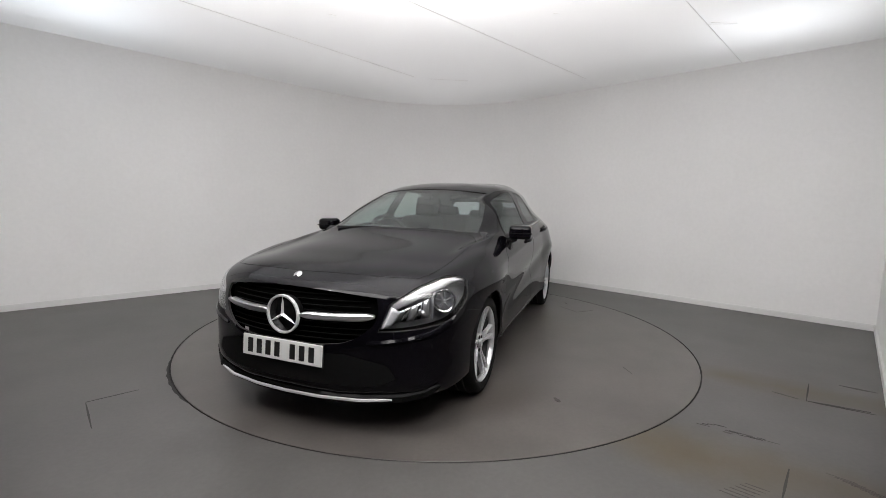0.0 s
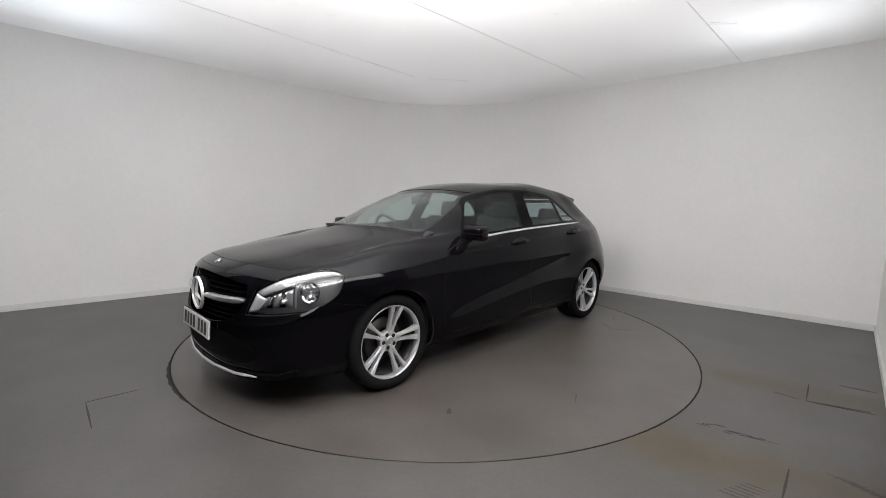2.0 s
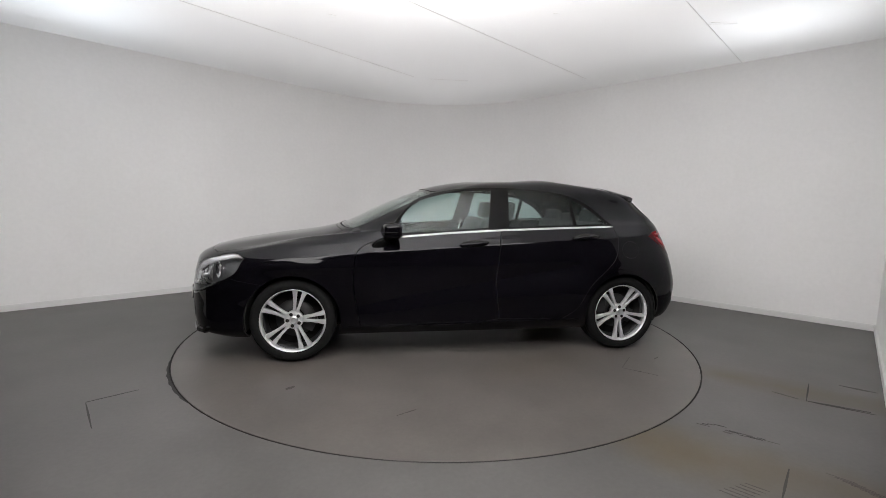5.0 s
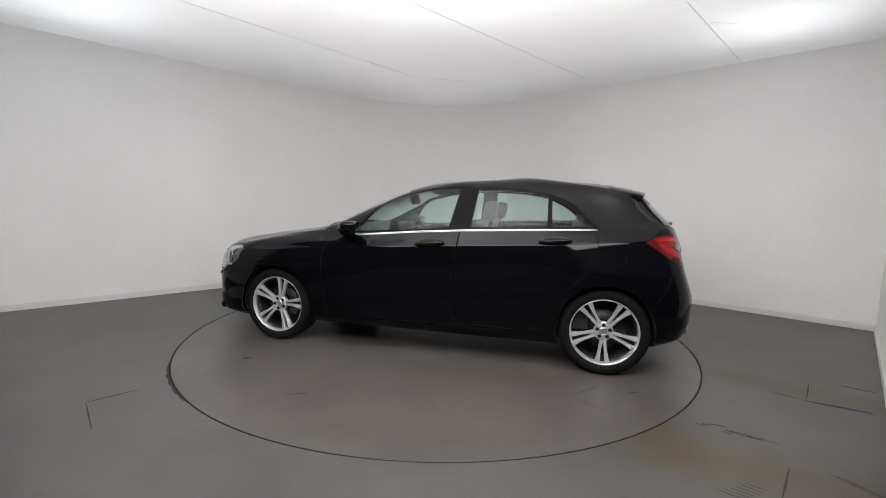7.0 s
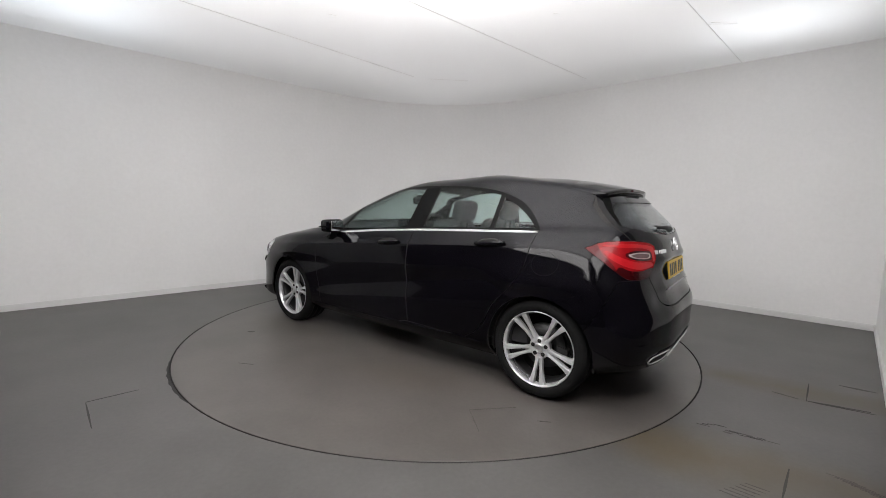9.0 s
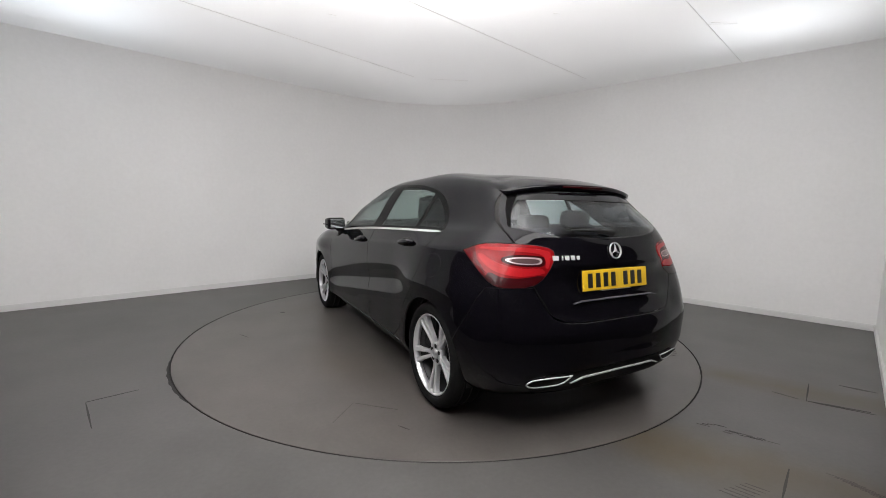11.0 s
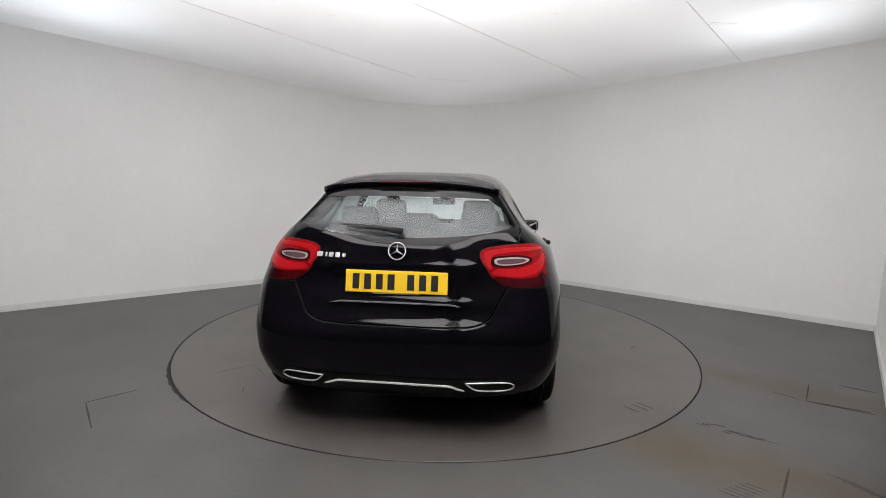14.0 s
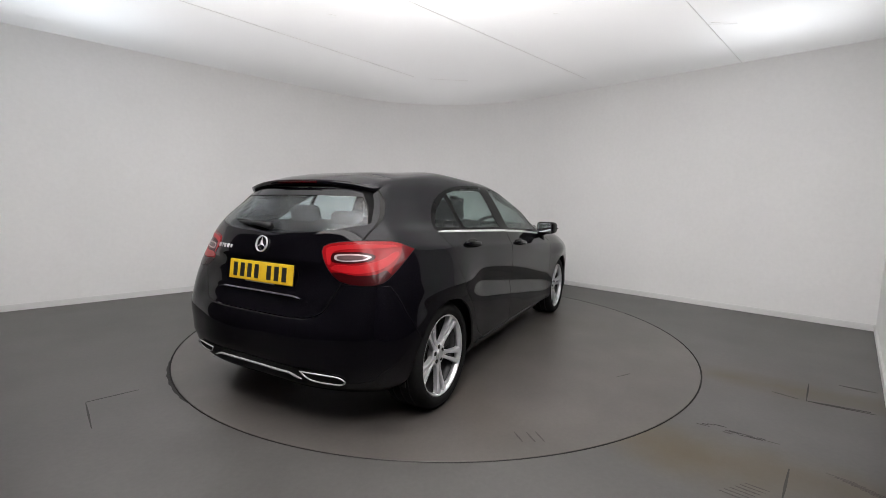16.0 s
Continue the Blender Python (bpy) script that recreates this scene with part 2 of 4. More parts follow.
def build_studio():
    line = back_wall_line()
    wall = part("wall_back", ribbon(line, 0.15, 0, 3.6), WALL)
    tagged(wall, "smooth white studio wall with a large rounded corner", "wall", kind="structure")
    turn = RIGHT.lerp(NEAR, 0.40)
    wr = part("wall_right", ribbon([RIGHT, turn], 0.15, 0, 3.6), WALL)
    tagged(wr, "plain white studio wall that ends at the added dark wall", "wall", kind="structure")
    turn2 = LEFT.lerp(NEAR, 0.30)
    wl = part("wall_left", ribbon([turn2, LEFT], 0.15, 0, 3.6), WALL)
    tagged(wl, "plain white studio wall that ends at the added dark wall", "wall", kind="structure")
    # unseen dark walls added to close the room and darken reflections
    for name, ln in (("wall_near_right", [turn, NEAR]), ("wall_near_left", [NEAR, turn2])):
        sh = part(name, ribbon(ln, 0.15, 0, 3.6), DARK_NEAR)
        tagged(sh, "dark wall added out of view to darken the car's reflections", "shutter", kind="structure")
    for name, ln in (("baseboard_back", line), ("baseboard_right", [RIGHT, turn])):
        bb = merge(ribbon(ln, -0.014, 0.0, 0.058), ribbon(ln, -0.008, 0.058, 0.066))
        tagged(part(name, bb, TRIM), "low white skirting strip along the wall", "skirting", kind="structure")
    # floor with the round pit of the turntable
    n = 128
    ring = [(TABLE_R + 0.009) * Vector((math.cos(2 * math.pi * i / n), math.sin(2 * math.pi * i / n))) for i in range(n)]
    verts, faces = [(p.x, p.y, 0) for p in ring], []
    far = [6.5 * p / TABLE_R for p in ring]
    verts += [(p.x, p.y, 0) for p in far] + [(p.x, p.y, -0.06) for p in ring]
    for i in range(n):
        j = (i + 1) % n
        faces += [(i, n + i, n + j, j), (i, j, 2 * n + j, 2 * n + i)]
    verts.append((0, 0, -0.06))
    faces += [(2 * n + i, 2 * n + (i + 1) % n, 3 * n) for i in range(n)]
    fl = new("floor", mesh_of("floor", verts, faces))
    fl.data.materials.append(FLOOR), fl.data.materials.append(GAP)
    for p in fl.data.polygons:
        p.material_index = 0 if p.index % 2 == 0 and p.index < 2 * n else 1
    tagged(fl, "grey resin studio floor with scuffs and stains", "floor", kind="structure")
    build_marks(fl)
    build_worn_edge(fl)
    # stretched fabric ceiling and the box above it
    c = [LEFT, APEX, RIGHT, NEAR]
    ce = new("ceiling", mesh_of("ceiling", [(p.x, p.y, CEIL) for p in c], [(0, 1, 2, 3)], mat=FABRIC))
    tagged(ce, "backlit white stretched fabric ceiling with seams", "ceiling", kind="structure")
    build_seams()
    # housings for the added fill lights, out of view
    for bx, by, bz, turn in FILL_BOXES:
        shell = merge(box(-1.30, 1.30, -.36, .36, .02, .10, .02), box(-1.30, -1.26, -.36, .36, -.04, .02), box(1.26, 1.30, -.36, .36, -.04, .02), box(-1.26, 1.26, .32, .36, -.04, .02), box(-1.26, 1.26, -.36, -.32, -.04, .02))
        tagged(part("fill_box", moved(shell, pose(bx, by, bz, 66.0, 0, turn)), PLENUM), "white housing of a fill light added out of view", "light box", kind="structure")
    lid = part("ceiling_box_lid", prism([(p.x * 1.05, p.y * 1.05) for p in c], "z", 3.6, 3.7), PLENUM)
    tagged(lid, "white closed box above the fabric ceiling", "ceiling", kind="structure")


def scratch(name, parent, p0, p1, width, mat, z=0.0):
    """A thin worn line on a floor."""
    a, b = Vector(p0), Vector(p1)
    d = (b - a).normalized()
    q = Vector((-d.y, d.x)) * width / 2
    n = 6
    pts = []
    for i in range(n + 1):
        k = i / n
        w = (0.35 + 0.65 * math.sin(math.pi * min(1, max(0, k * .9 + .05)))) * (0.8 + 0.4 * random.random())
        pts.append((a.lerp(b, k) + q * w, a.lerp(b, k) - q * w))
    outline = [p for p, _ in pts] + [p for _, p in pts[::-1]]
    return part(name, prism([(p.x, p.y) for p in outline], "z", z - .003, z + .0012), mat, parent)


def build_marks(floor):
    for p0, p1, w in (((-2.09, -1.72), (-1.90, -1.54), .010), ((-2.085, -1.725), (-1.82, -2.01), .009),
                      ((2.39, -1.54), (2.64, -1.27), .008), ((2.39, -1.545), (2.66, -1.69), .016), ((2.42, -1.57), (2.66, -1.72), .010),
                      ((1.68, -2.27), (1.45, -2.51), .010)):
        scratch("floor_joint", floor, p0, p1, w, SCUFF)
    rnd = random.Random(7)
    for k in range(14):
        x, y = 1.50 + .018 * k, -1.83 - .014 * k
        x, y = x + rnd.uniform(-.035, .035), y + rnd.uniform(-.03, .03)
        ln = rnd.uniform(.03, .09)
        scratch("scuff", floor, (x, y), (x + ln * .8, y - ln * .55), rnd.uniform(.004, .012), SCUFF if k % 3 else FAINT)
    for k in range(7):
        x, y = 1.83 + .012 * k, -2.30 - .028 * k
        scratch("scuff", floor, (x, y), (x + .075, y - .075), rnd.uniform(.004, .009), FAINT)
    for k in range(6):
        x, y = 2.84 + .012 * k, -1.29 - .012 * k
        scratch("scuff", floor, (x, y), (x + .09, y - .055), rnd.uniform(.006, .014), FAINT)
    for k in range(5):
        x, y = 2.27 + .01 * k, -1.41 - .012 * k
        scratch("scuff", floor, (x, y), (x + .05, y - .06), rnd.uniform(.004, .010), FAINT)
    for k in range(6):
        x, y = 1.24 + .03 * k, -2.43 + .01 * k
        scratch("scuff", floor, (x, y), (x + .07, y - .06), rnd.uniform(.004, .009), FAINT)


def build_worn_edge(floor):
    """Where the floor's edge has broken away beside the turntable."""
    n = 16
    out, back = [], []
    for i in range(n + 1):
        a = radians(EDGE_A + (EDGE_B - EDGE_A) * i / n)
        w = .016 * math.sin(math.pi * i / n) ** .6 * (1 + .3 * math.sin(i * 2.3))
        out.append(((TABLE_R + .010 + w) * math.cos(a), (TABLE_R + .010 + w) * math.sin(a)))
        back.append(((TABLE_R + .008) * math.cos(a), (TABLE_R + .008) * math.sin(a)))
    part("worn_edge", prism(out + back[::-1], "z", -.003, .0012), GAP, floor)


def build_seams():
    z = CEIL - .004
    for p0, p1, w in (((-2.33, -.26), (-.40, 1.86), .006), ((-3.1, -2.95), (1.95, 1.80), .007), ((.3, -2.1), (3.52, 1.03), .006)):
        a, b = Vector(p0), Vector(p1)
        d = (b - a).normalized()
        q = Vector((-d.y, d.x)) * w / 2
        poly = [a + q, b + q, b - q, a - q]
        tagged(part("ceiling_seam", prism([(p.x, p.y) for p in poly], "z", z - .004, z), SEAM), "raised welded seam in the ceiling fabric", "seam", kind="structure")
    for p0, p1 in (((2.45, 0), (2.72, -.03)), ((2.47, -.04), (2.60, -.06)), ((-1.07, -.03), (-1.0, .0)), ((.98, -.15), (1.04, -.14)), ((-.2, 1.95), (.35, 2.0))):
        a, b = Vector(p0), Vector(p1)
        d = (b - a).normalized()
        q = Vector((-d.y, d.x)) * .006
        tagged(part("ceiling_crease", prism([tuple(p) for p in (a + q * .4, b + q * .2, b - q * .2, a - q * .6)], "z", z - .003, z), SEAM), "small crease in the ceiling fabric", "crease", kind="structure")


def build_turntable():
    t = new("turntable")
    disc = lathe([(0, 0), (TABLE_R - 0.004, 0), (TABLE_R, -0.004), (TABLE_R, -0.05), (0, -0.05)], 128, "z")
    part("disc", disc, DISC, t, "grey resin turntable plate")
    rim = lathe([(TABLE_R - .002, -.003), (TABLE_R + .002, .0012), (TABLE_R + .004, -.003), (TABLE_R + .004, -.04), (TABLE_R - .002, -.04)], 128, "z", closed=True)
    part("edge_band", rim, GAP, t, "dark worn metal edge")
    for p0, p1, w, m in (((-1.23, 1.24), (-1.41, 1.41), .009, GHOST), ((-1.23, 1.24), (-1.43, 1.03), .009, GHOST), ((1.16, 1.28), (1.21, 1.32), .03, FAINT),
                         ((-1.49, -1.39), (-1.56, -1.46), .010, FAINT), ((-1.52, -1.33), (-1.59, -1.40), .010, FAINT), ((-1.46, -1.43), (-1.53, -1.50), .008, FAINT),
                         ((-1.60, 1.10), (-1.67, 1.06), .008, FAINT), ((.4, 1.7), (.52, 1.76), .007, FAINT), ((-.3, -1.8), (-.42, -1.72), .006, FAINT)):
        scratch("scuff", t, p0, p1, w, m)
    return tagged(t, "round grey turntable set flush in the floor", "turntable")


# ---- the car: x forward, y to its left, z up, origin midway between the axles on the ground ----
from mathutils.bvhtree import BVHTree

# Body lines from the sill up to the roof; each runs from the middle of the nose along the flank to the middle of the tail.
LINES = [
    [(2.12, 0, 0.175), (2.07, 0.42, 0.18), (1.87, 0.725, 0.185), (1.35, 0.79, 0.19), (0.85, 0.78, 0.19), (0, 0.79, 0.19), (-0.75, 0.79, 0.19), (-1.35, 0.8, 0.2), (-1.77, 0.68, 0.215), (-1.92, 0.40, 0.225), (-1.94, 0, 0.23)],
    [(2.21, 0, 0.225), (2.155, 0.43, 0.225), (1.955, 0.765, 0.235), (1.35, 0.865, 0.25), (0.85, 0.845, 0.25), (0, 0.845, 0.26), (-0.75, 0.85, 0.26), (-1.35, 0.865, 0.27), (-1.835, 0.735, 0.275), (-1.972, 0.42, 0.275), (-1.99, 0, 0.275)],
    [(2.255, 0, 0.42), (2.19, 0.42, 0.42), (1.98, 0.76, 0.43), (1.35, 0.885, 0.44), (0.85, 0.868, 0.42), (0, 0.855, 0.42), (-0.75, 0.868, 0.42), (-1.35, 0.888, 0.45), (-1.852, 0.795, 0.45), (-2.005, 0.45, 0.45), (-2.03, 0, 0.45)],
    [(2.25, 0, 0.6), (2.18, 0.42, 0.6), (1.97, 0.765, 0.6), (1.35, 0.888, 0.65), (0.85, 0.87, 0.62), (0, 0.858, 0.62), (-0.75, 0.872, 0.64), (-1.35, 0.89, 0.66), (-1.852, 0.785, 0.63), (-2, 0.45, 0.6), (-2.02, 0, 0.6)],
    [(2.205, 0, .765), (2.135, .42, .76), (1.93, .745, .75), (1.35, .872, .78), (.85, .866, .78), (0, .86, .80), (-.75, .866, .82), (-1.35, .875, .84), (-1.83, .745, .80), (-1.95, .42, .73), (-1.965, 0, .73)],
    [(2.08, 0, .835), (2.03, .42, .83), (1.83, .715, .82), (1.35, .815, .885), (.85, .838, .90), (0, .84, .915), (-.75, .834, .95), (-1.35, .82, .97), (-1.77, .70, .965), (-1.92, .40, .90), (-1.935, 0, .90)],
    [(1.72, 0, .905), (1.70, .38, .90), (1.60, .62, .88), (1.30, .71, .93), (.85, .778, .965), (0, .805, 1.0), (-.75, .79, 1.03), (-1.30, .745, 1.05), (-1.75, 0.65, 1.05), (-1.885, 0.42, 1.012), (-1.93, 0, .995)],
    [(1.08, 0, 1.02), (1.06, .36, 1.012), (.99, .60, 1.0), (.88, .69, 1.0), (.62, .745, 1.03), (0, .765, 1.06), (-.75, .745, 1.09), (-1.30, .670, 1.11), (-1.73, 0.608, 1.1), (-1.855, 0.43, 1.072), (-1.885, 0, 1.06)],
    [(.66, 0, 1.215), (.64, .33, 1.205), (.56, .55, 1.185), (.44, .64, 1.195), (.28, .668, 1.215), (-.1, .678, 1.235), (-.75, .658, 1.235), (-1.25, .592, 1.225), (-1.635, 0.535, 1.212), (-1.74, 0.395, 1.2), (-1.77, 0, 1.20)],
    [(0.28, 0, 1.36), (0.26, 0.28, 1.355), (0.2, 0.46, 1.34), (0.11, 0.545, 1.335), (0, 0.568, 1.35), (-0.3, 0.578, 1.367), (-0.75, 0.565, 1.366), (-1.15, 0.53, 1.346), (-1.495, 0.487, 1.326), (-1.6, 0.35, 1.326), (-1.63, 0, 1.332)],
    [(-0.02, 0, 1.419), (-0.03, 0.231, 1.416), (-0.06, 0.378, 1.404), (-0.12, 0.4515, 1.401), (-0.2, 0.4725, 1.406), (-0.4, 0.483, 1.413), (-0.75, 0.4725, 1.427), (-1, 0.4515, 1.414), (-1.2, 0.399, 1.399), (-1.36, 0.2625, 1.399), (-1.38, 0, 1.401)],
    [(-0.35, 0, 1.44), (-0.36, 0, 1.44), (-0.38, 0, 1.44), (-0.42, 0, 1.44), (-0.48, 0, 1.44), (-0.56, 0, 1.439), (-0.68, 0, 1.453), (-0.8, 0, 1.449), (-0.9, 0, 1.443), (-0.95, 0, 1.44), (-0.97, 0, 1.439)],
]


def glide(ctrl, sub):
    """Smooth curve(s) through ctrl[1:-1]; ctrl has one phantom point at each end. ctrl: K x ... x 3."""
    gap = np.maximum(np.linalg.norm(np.diff(ctrl, axis=0), axis=-1, keepdims=True), 1e-3) ** 0.6
    out = []
    for i in range(1, len(ctrl) - 2):
        d0, d1, d2 = gap[i - 1], gap[i], gap[i + 1]
        p0, p1, p2, p3 = ctrl[i - 1:i + 3]
        m1 = d1 * ((p1 - p0) / d0 - (p2 - p0) / (d0 + d1) + (p2 - p1) / d1)
        m2 = d1 * ((p2 - p1) / d1 - (p3 - p1) / (d1 + d2) + (p3 - p2) / d2)
        for k in range(sub):
            s = k / sub
            out.append((2 * s ** 3 - 3 * s ** 2 + 1) * p1 + (s ** 3 - 2 * s ** 2 + s) * m1 + (3 * s ** 2 - 2 * s ** 3) * p2 + (s ** 3 - s ** 2) * m2)
    out.append(ctrl[-2])
    return np.array(out)


FLIP = np.array([1, -1, 1.0])


def body_grid(su=12, sv=9):
    L = np.array(LINES, float).transpose(1, 0, 2)                 # stations x lines
    L = np.concatenate([L[1:2] * FLIP, L, L[-2:-1] * FLIP])
    g = glide(L, su).transpose(1, 0, 2)                            # lines x dense stations
    g = np.concatenate([2 * g[:1] - g[1:2], g, g[-2:-1] * FLIP])
    g = glide(g, sv)
    g[:, 0, 1] = 0
    g[:, -1, 1] = 0
    g[-1, :, 1] = 0
    return g


def body_surface():
    g = body_grid()
    # hollow feature line that rises along the doors, and the crease at door-handle height
    x, z = g[..., 0], g[..., 2]
    flank = g[..., 1] > 0.5
    along = np.clip((1.05 - x) / 0.3, 0, 1) * np.clip((x + 1.15) / 0.3, 0, 1)
    line = 0.44 + 0.15 * (0.9 - x)
    g[..., 1] -= 0.020 * along * np.exp(-((z - line) / 0.075) ** 2) * flank
    # folded edge across the tailgate above the plate, the pull edge under it, and the bumper's shelf below the tailgate
    tail = np.clip((-1.72 - x) / 0.10, 0, 1)
    mid = np.clip((0.52 - np.abs(g[..., 1])) / 0.15, 0, 1) * (x < -1.8)
    g[..., 0] -= mid * (0.020 * np.exp(-np.abs(z - 0.905) / 0.035) - 0.012 * np.exp(-((z - 0.82) / 0.05) ** 2) + 0.014 * np.exp(-np.abs(z - 0.722) / 0.020))
    wide = np.clip((0.62 - np.abs(g[..., 1])) / 0.10, 0, 1) * tail
    g[..., 0] += 0.011 * wide * np.exp(-((z - 0.655) / 0.045) ** 2)
    g[..., 0] -= 0.006 * tail * np.exp(-((z - 0.555) / 0.060) ** 2)
    # folded edge low on the rear bumper
    g[..., 0] -= 0.010 * tail * np.exp(-np.abs(z - 0.395) / 0.03)
    # swell over the wheels
    for cx, cz, h in ((1.32, .735, .020), (-1.36, .745, .014)):
        g[..., 1] += h * np.exp(-((x - cx) / .36) ** 2 - ((z - cz) / .055) ** 2) * flank
    crease = 0.862 + 0.062 * (0.4 - x)
    run = np.clip((1.75 - x) / 0.4, 0, 1) * np.clip((x + 1.75) / 0.3, 0, 1)
    rise = z - crease
    g[..., 1] += 0.017 * run * np.where(rise > 0, np.exp(-np.abs(rise) / 0.030), np.exp(-np.abs(rise) / 0.085)) * flank
    nv, nu, _ = g.shape
    full = np.concatenate([g, (g * FLIP)[:, -2:0:-1]], axis=1)     # once round the car
    m = full.shape[1]
    bm = bmesh.new()
    vs = [[bm.verts.new(p) for p in row] for row in full]
    for i in range(nv - 1):
        for j in range(m):
            k = (j + 1) % m
            bm.faces.new((vs[i][j], vs[i][k], vs[i + 1][k], vs[i + 1][j]))
    for j in range(nu - 1):                                        # belly
        quad = [vs[0][j], vs[0][j + 1], vs[0][(m - j - 1) % m], vs[0][(m - j) % m]]
        quad = list(dict.fromkeys(quad))
        bm.faces.new(quad)
    bmesh.ops.remove_doubles(bm, verts=bm.verts, dist=1e-5)
    bmesh.ops.recalc_face_normals(bm, faces=bm.faces)
    for f in bm.faces:
        f.smooth = True
    return bm


def hollow(bm, thick):
    """A closed skin of that thickness."""
    bm.normal_update()
    inner = bm.copy()
    inner.normal_update()
    for v, n in [(v, v.normal.copy()) for v in inner.verts]:
        v.co -= n * thick
    bmesh.ops.reverse_faces(inner, faces=inner.faces)
    return merge(bm, inner)


def boolean(me, tool, op):
    """me and tool (bmesh) combined; returns a new mesh."""
    a = new("work_a", me)
    tm = bpy.data.meshes.new("tool")
    tool.to_mesh(tm)
    b = new("work_b", tm)
    mod = a.modifiers.new("cut", "BOOLEAN")
    mod.object, mod.operation, mod.solver = b, op, "MANIFOLD"
    out = bpy.data.meshes.new_from_object(a.evaluated_get(bpy.context.evaluated_depsgraph_get()))
    bpy.data.objects.remove(a), bpy.data.objects.remove(b), bpy.data.meshes.remove(tm)
    out.materials.clear()
    return out


def grown(poly, d):
    """A 2D outline moved outwards by d."""
    n = len(poly)
    area = sum(poly[i][0] * poly[(i + 1) % n][1] - poly[(i + 1) % n][0] * poly[i][1] for i in range(n))
    s = 1 if area > 0 else -1
    out = []
    for i in range(n):
        p, q, r = (Vector(poly[k % n]) for k in (i - 1, i, i + 1))
        a, b = (q - p).normalized(), (r - q).normalized()
        na, nb = Vector((a.y, -a.x)) * s, Vector((b.y, -b.x)) * s
        v = (na + nb)
        v = v / max(v.length_squared / 2, 0.35) if v.length > 1e-6 else na
        out.append(tuple(q + d * v))
    return out


def rounded(poly, sub=4, keep=()):
    """A closed smooth outline through the points; indices in keep stay corners."""
    p = np.array(poly, float)
    n = len(p)
    out = []
    for i in range(n):
        p0, p1, p2, p3 = p[i - 1], p[i], p[(i + 1) % n], p[(i + 2) % n]
        m1 = np.zeros(2) if i in keep else (p2 - p0) / 2
        m2 = np.zeros(2) if (i + 1) % n in keep else (p3 - p1) / 2
        ln = np.linalg.norm(p2 - p1)
        m1, m2 = (m * min(1.0, 1.2 * ln / max(np.linalg.norm(m), 1e-6)) for m in (m1, m2))
        if i in keep:
            m1 = (p2 - p1) * 0.9
        if (i + 1) % n in keep:
            m2 = (p2 - p1) * 0.9
        for k in range(sub):
            s = k / sub
            out.append(tuple((2 * s ** 3 - 3 * s ** 2 + 1) * p1 + (s ** 3 - 2 * s ** 2 + s) * m1 + (3 * s ** 2 - 2 * s ** 3) * p2 + (s ** 3 - s ** 2) * m2))
    return out


def oblique(poly, turn):
    """A prism whose outline (s, z) lies across the horizontal direction turned by that many degrees from x."""
    return moved(prism(poly, "x", 0.55, 3.2), pose(0, 0, 0, 0, 0, turn))


# pieces of a tail lamp, across its 135 degree direction
TAIL_RECESS = [(1.005, .912), (1.003, .952), (.95, .962), (.86, .964), (.795, .950), (.80, .930), (.86, .912), (.95, .905)]
TAIL_FRAME = [(.990, .922), (.988, .946), (.94, .953), (.87, .954), (.812, .944), (.83, .930), (.88, .919), (.95, .915)]
TAIL_CLEAR = [(.980, .927), (.978, .940), (.94, .946), (.87, .947), (.832, .941), (.845, .932), (.88, .925), (.95, .921)]
TAIL_BAND = [(1.034, .965), (1.02, .984), (.93, .999), (.80, 1.003), (.68, .998), (.67, .990), (.78, .984), (.90, .980), (.99, .965), (1.012, .93), (1.012, .90), (1.028, .90)]
TAIL_GLOW = [(1.01, .872), (.99, .896), (.88, .898), (.76, .93), (.69, .965), (.665, .955), (.72, .905), (.80, .872), (.90, .858)]
TAIL_SIDE = [(.700, .80), (.715, .87), (.66, .945), (.63, 1.02), (.55, 1.02), (.55, .86)]
TAIL_LOW = [(1.02, .80), (1.005, .858), (.90, .850), (.80, .856), (.735, .875), (.70, .80), (.80, .79)]

# outlines of the left side, (x, z)
DLO = rounded([(.67, .962), (.43, 1.233), (.17, 1.322), (-.06, 1.354), (-.40, 1.362), (-.74, 1.344), (-.96, 1.298), (-1.13, 1.215), (-1.285, 1.062), (-.7, 1.043), (-.2, 1.024), (.3, .988)], 4, keep=(0, 8))
PANE_F = rounded([(.615, .985), (.435, 1.207), (.17, 1.301), (-.06, 1.335), (-.225, 1.342), (-.165, 1.036), (.2, 1.008)], 4, keep=(0, 4, 5))
PANE_R = rounded([(-.375, 1.346), (-.65, 1.334), (-.915, 1.290), (-.915, 1.062), (-.34, 1.044)], 4, keep=(0, 2, 3, 4))
PANE_Q = rounded([(-.95, 1.272), (-1.095, 1.195), (-1.245, 1.074), (-.95, 1.066)], 4, keep=(0, 2, 3))
DOOR_F = rounded([(.90, .60), (.87, .85), (.73, .925), (.62, .985), (.2, 1.2), (-.29, 1.2), (-.25, .95), (-.22, .60), (-.25, .30), (0, .265), (.85, .265)], 3, keep=(4, 5, 8, 10))
DOOR_R = rounded([(-.30, 1.2), (-.26, .95), (-.23, .60), (-.26, .30), (-.80, .29), (-.93, .38), (-1.03, .56), (-1.16, .70), (-1.25, .83), (-1.275, 1.0), (-1.275, 1.052), (-1.12, 1.075), (-.9, 1.2)], 3, keep=(0, 3, 4, 10, 11, 12))
LAMP_F = [(1.156, .572), (1.096, .708), (1.01, .752), (.927, .786), (.772, .819), (.68, .818), (.612, .788), (.640, .69), (.755, .614), (.88, .592), (1.04, .576)]
LAMP_R = [(-1.045, .985), (-1.035, .895), (-.965, .815), (-.82, .805), (-.74, .83), (-.575, .975), (-.70, 1.016), (-.92, 1.015)]
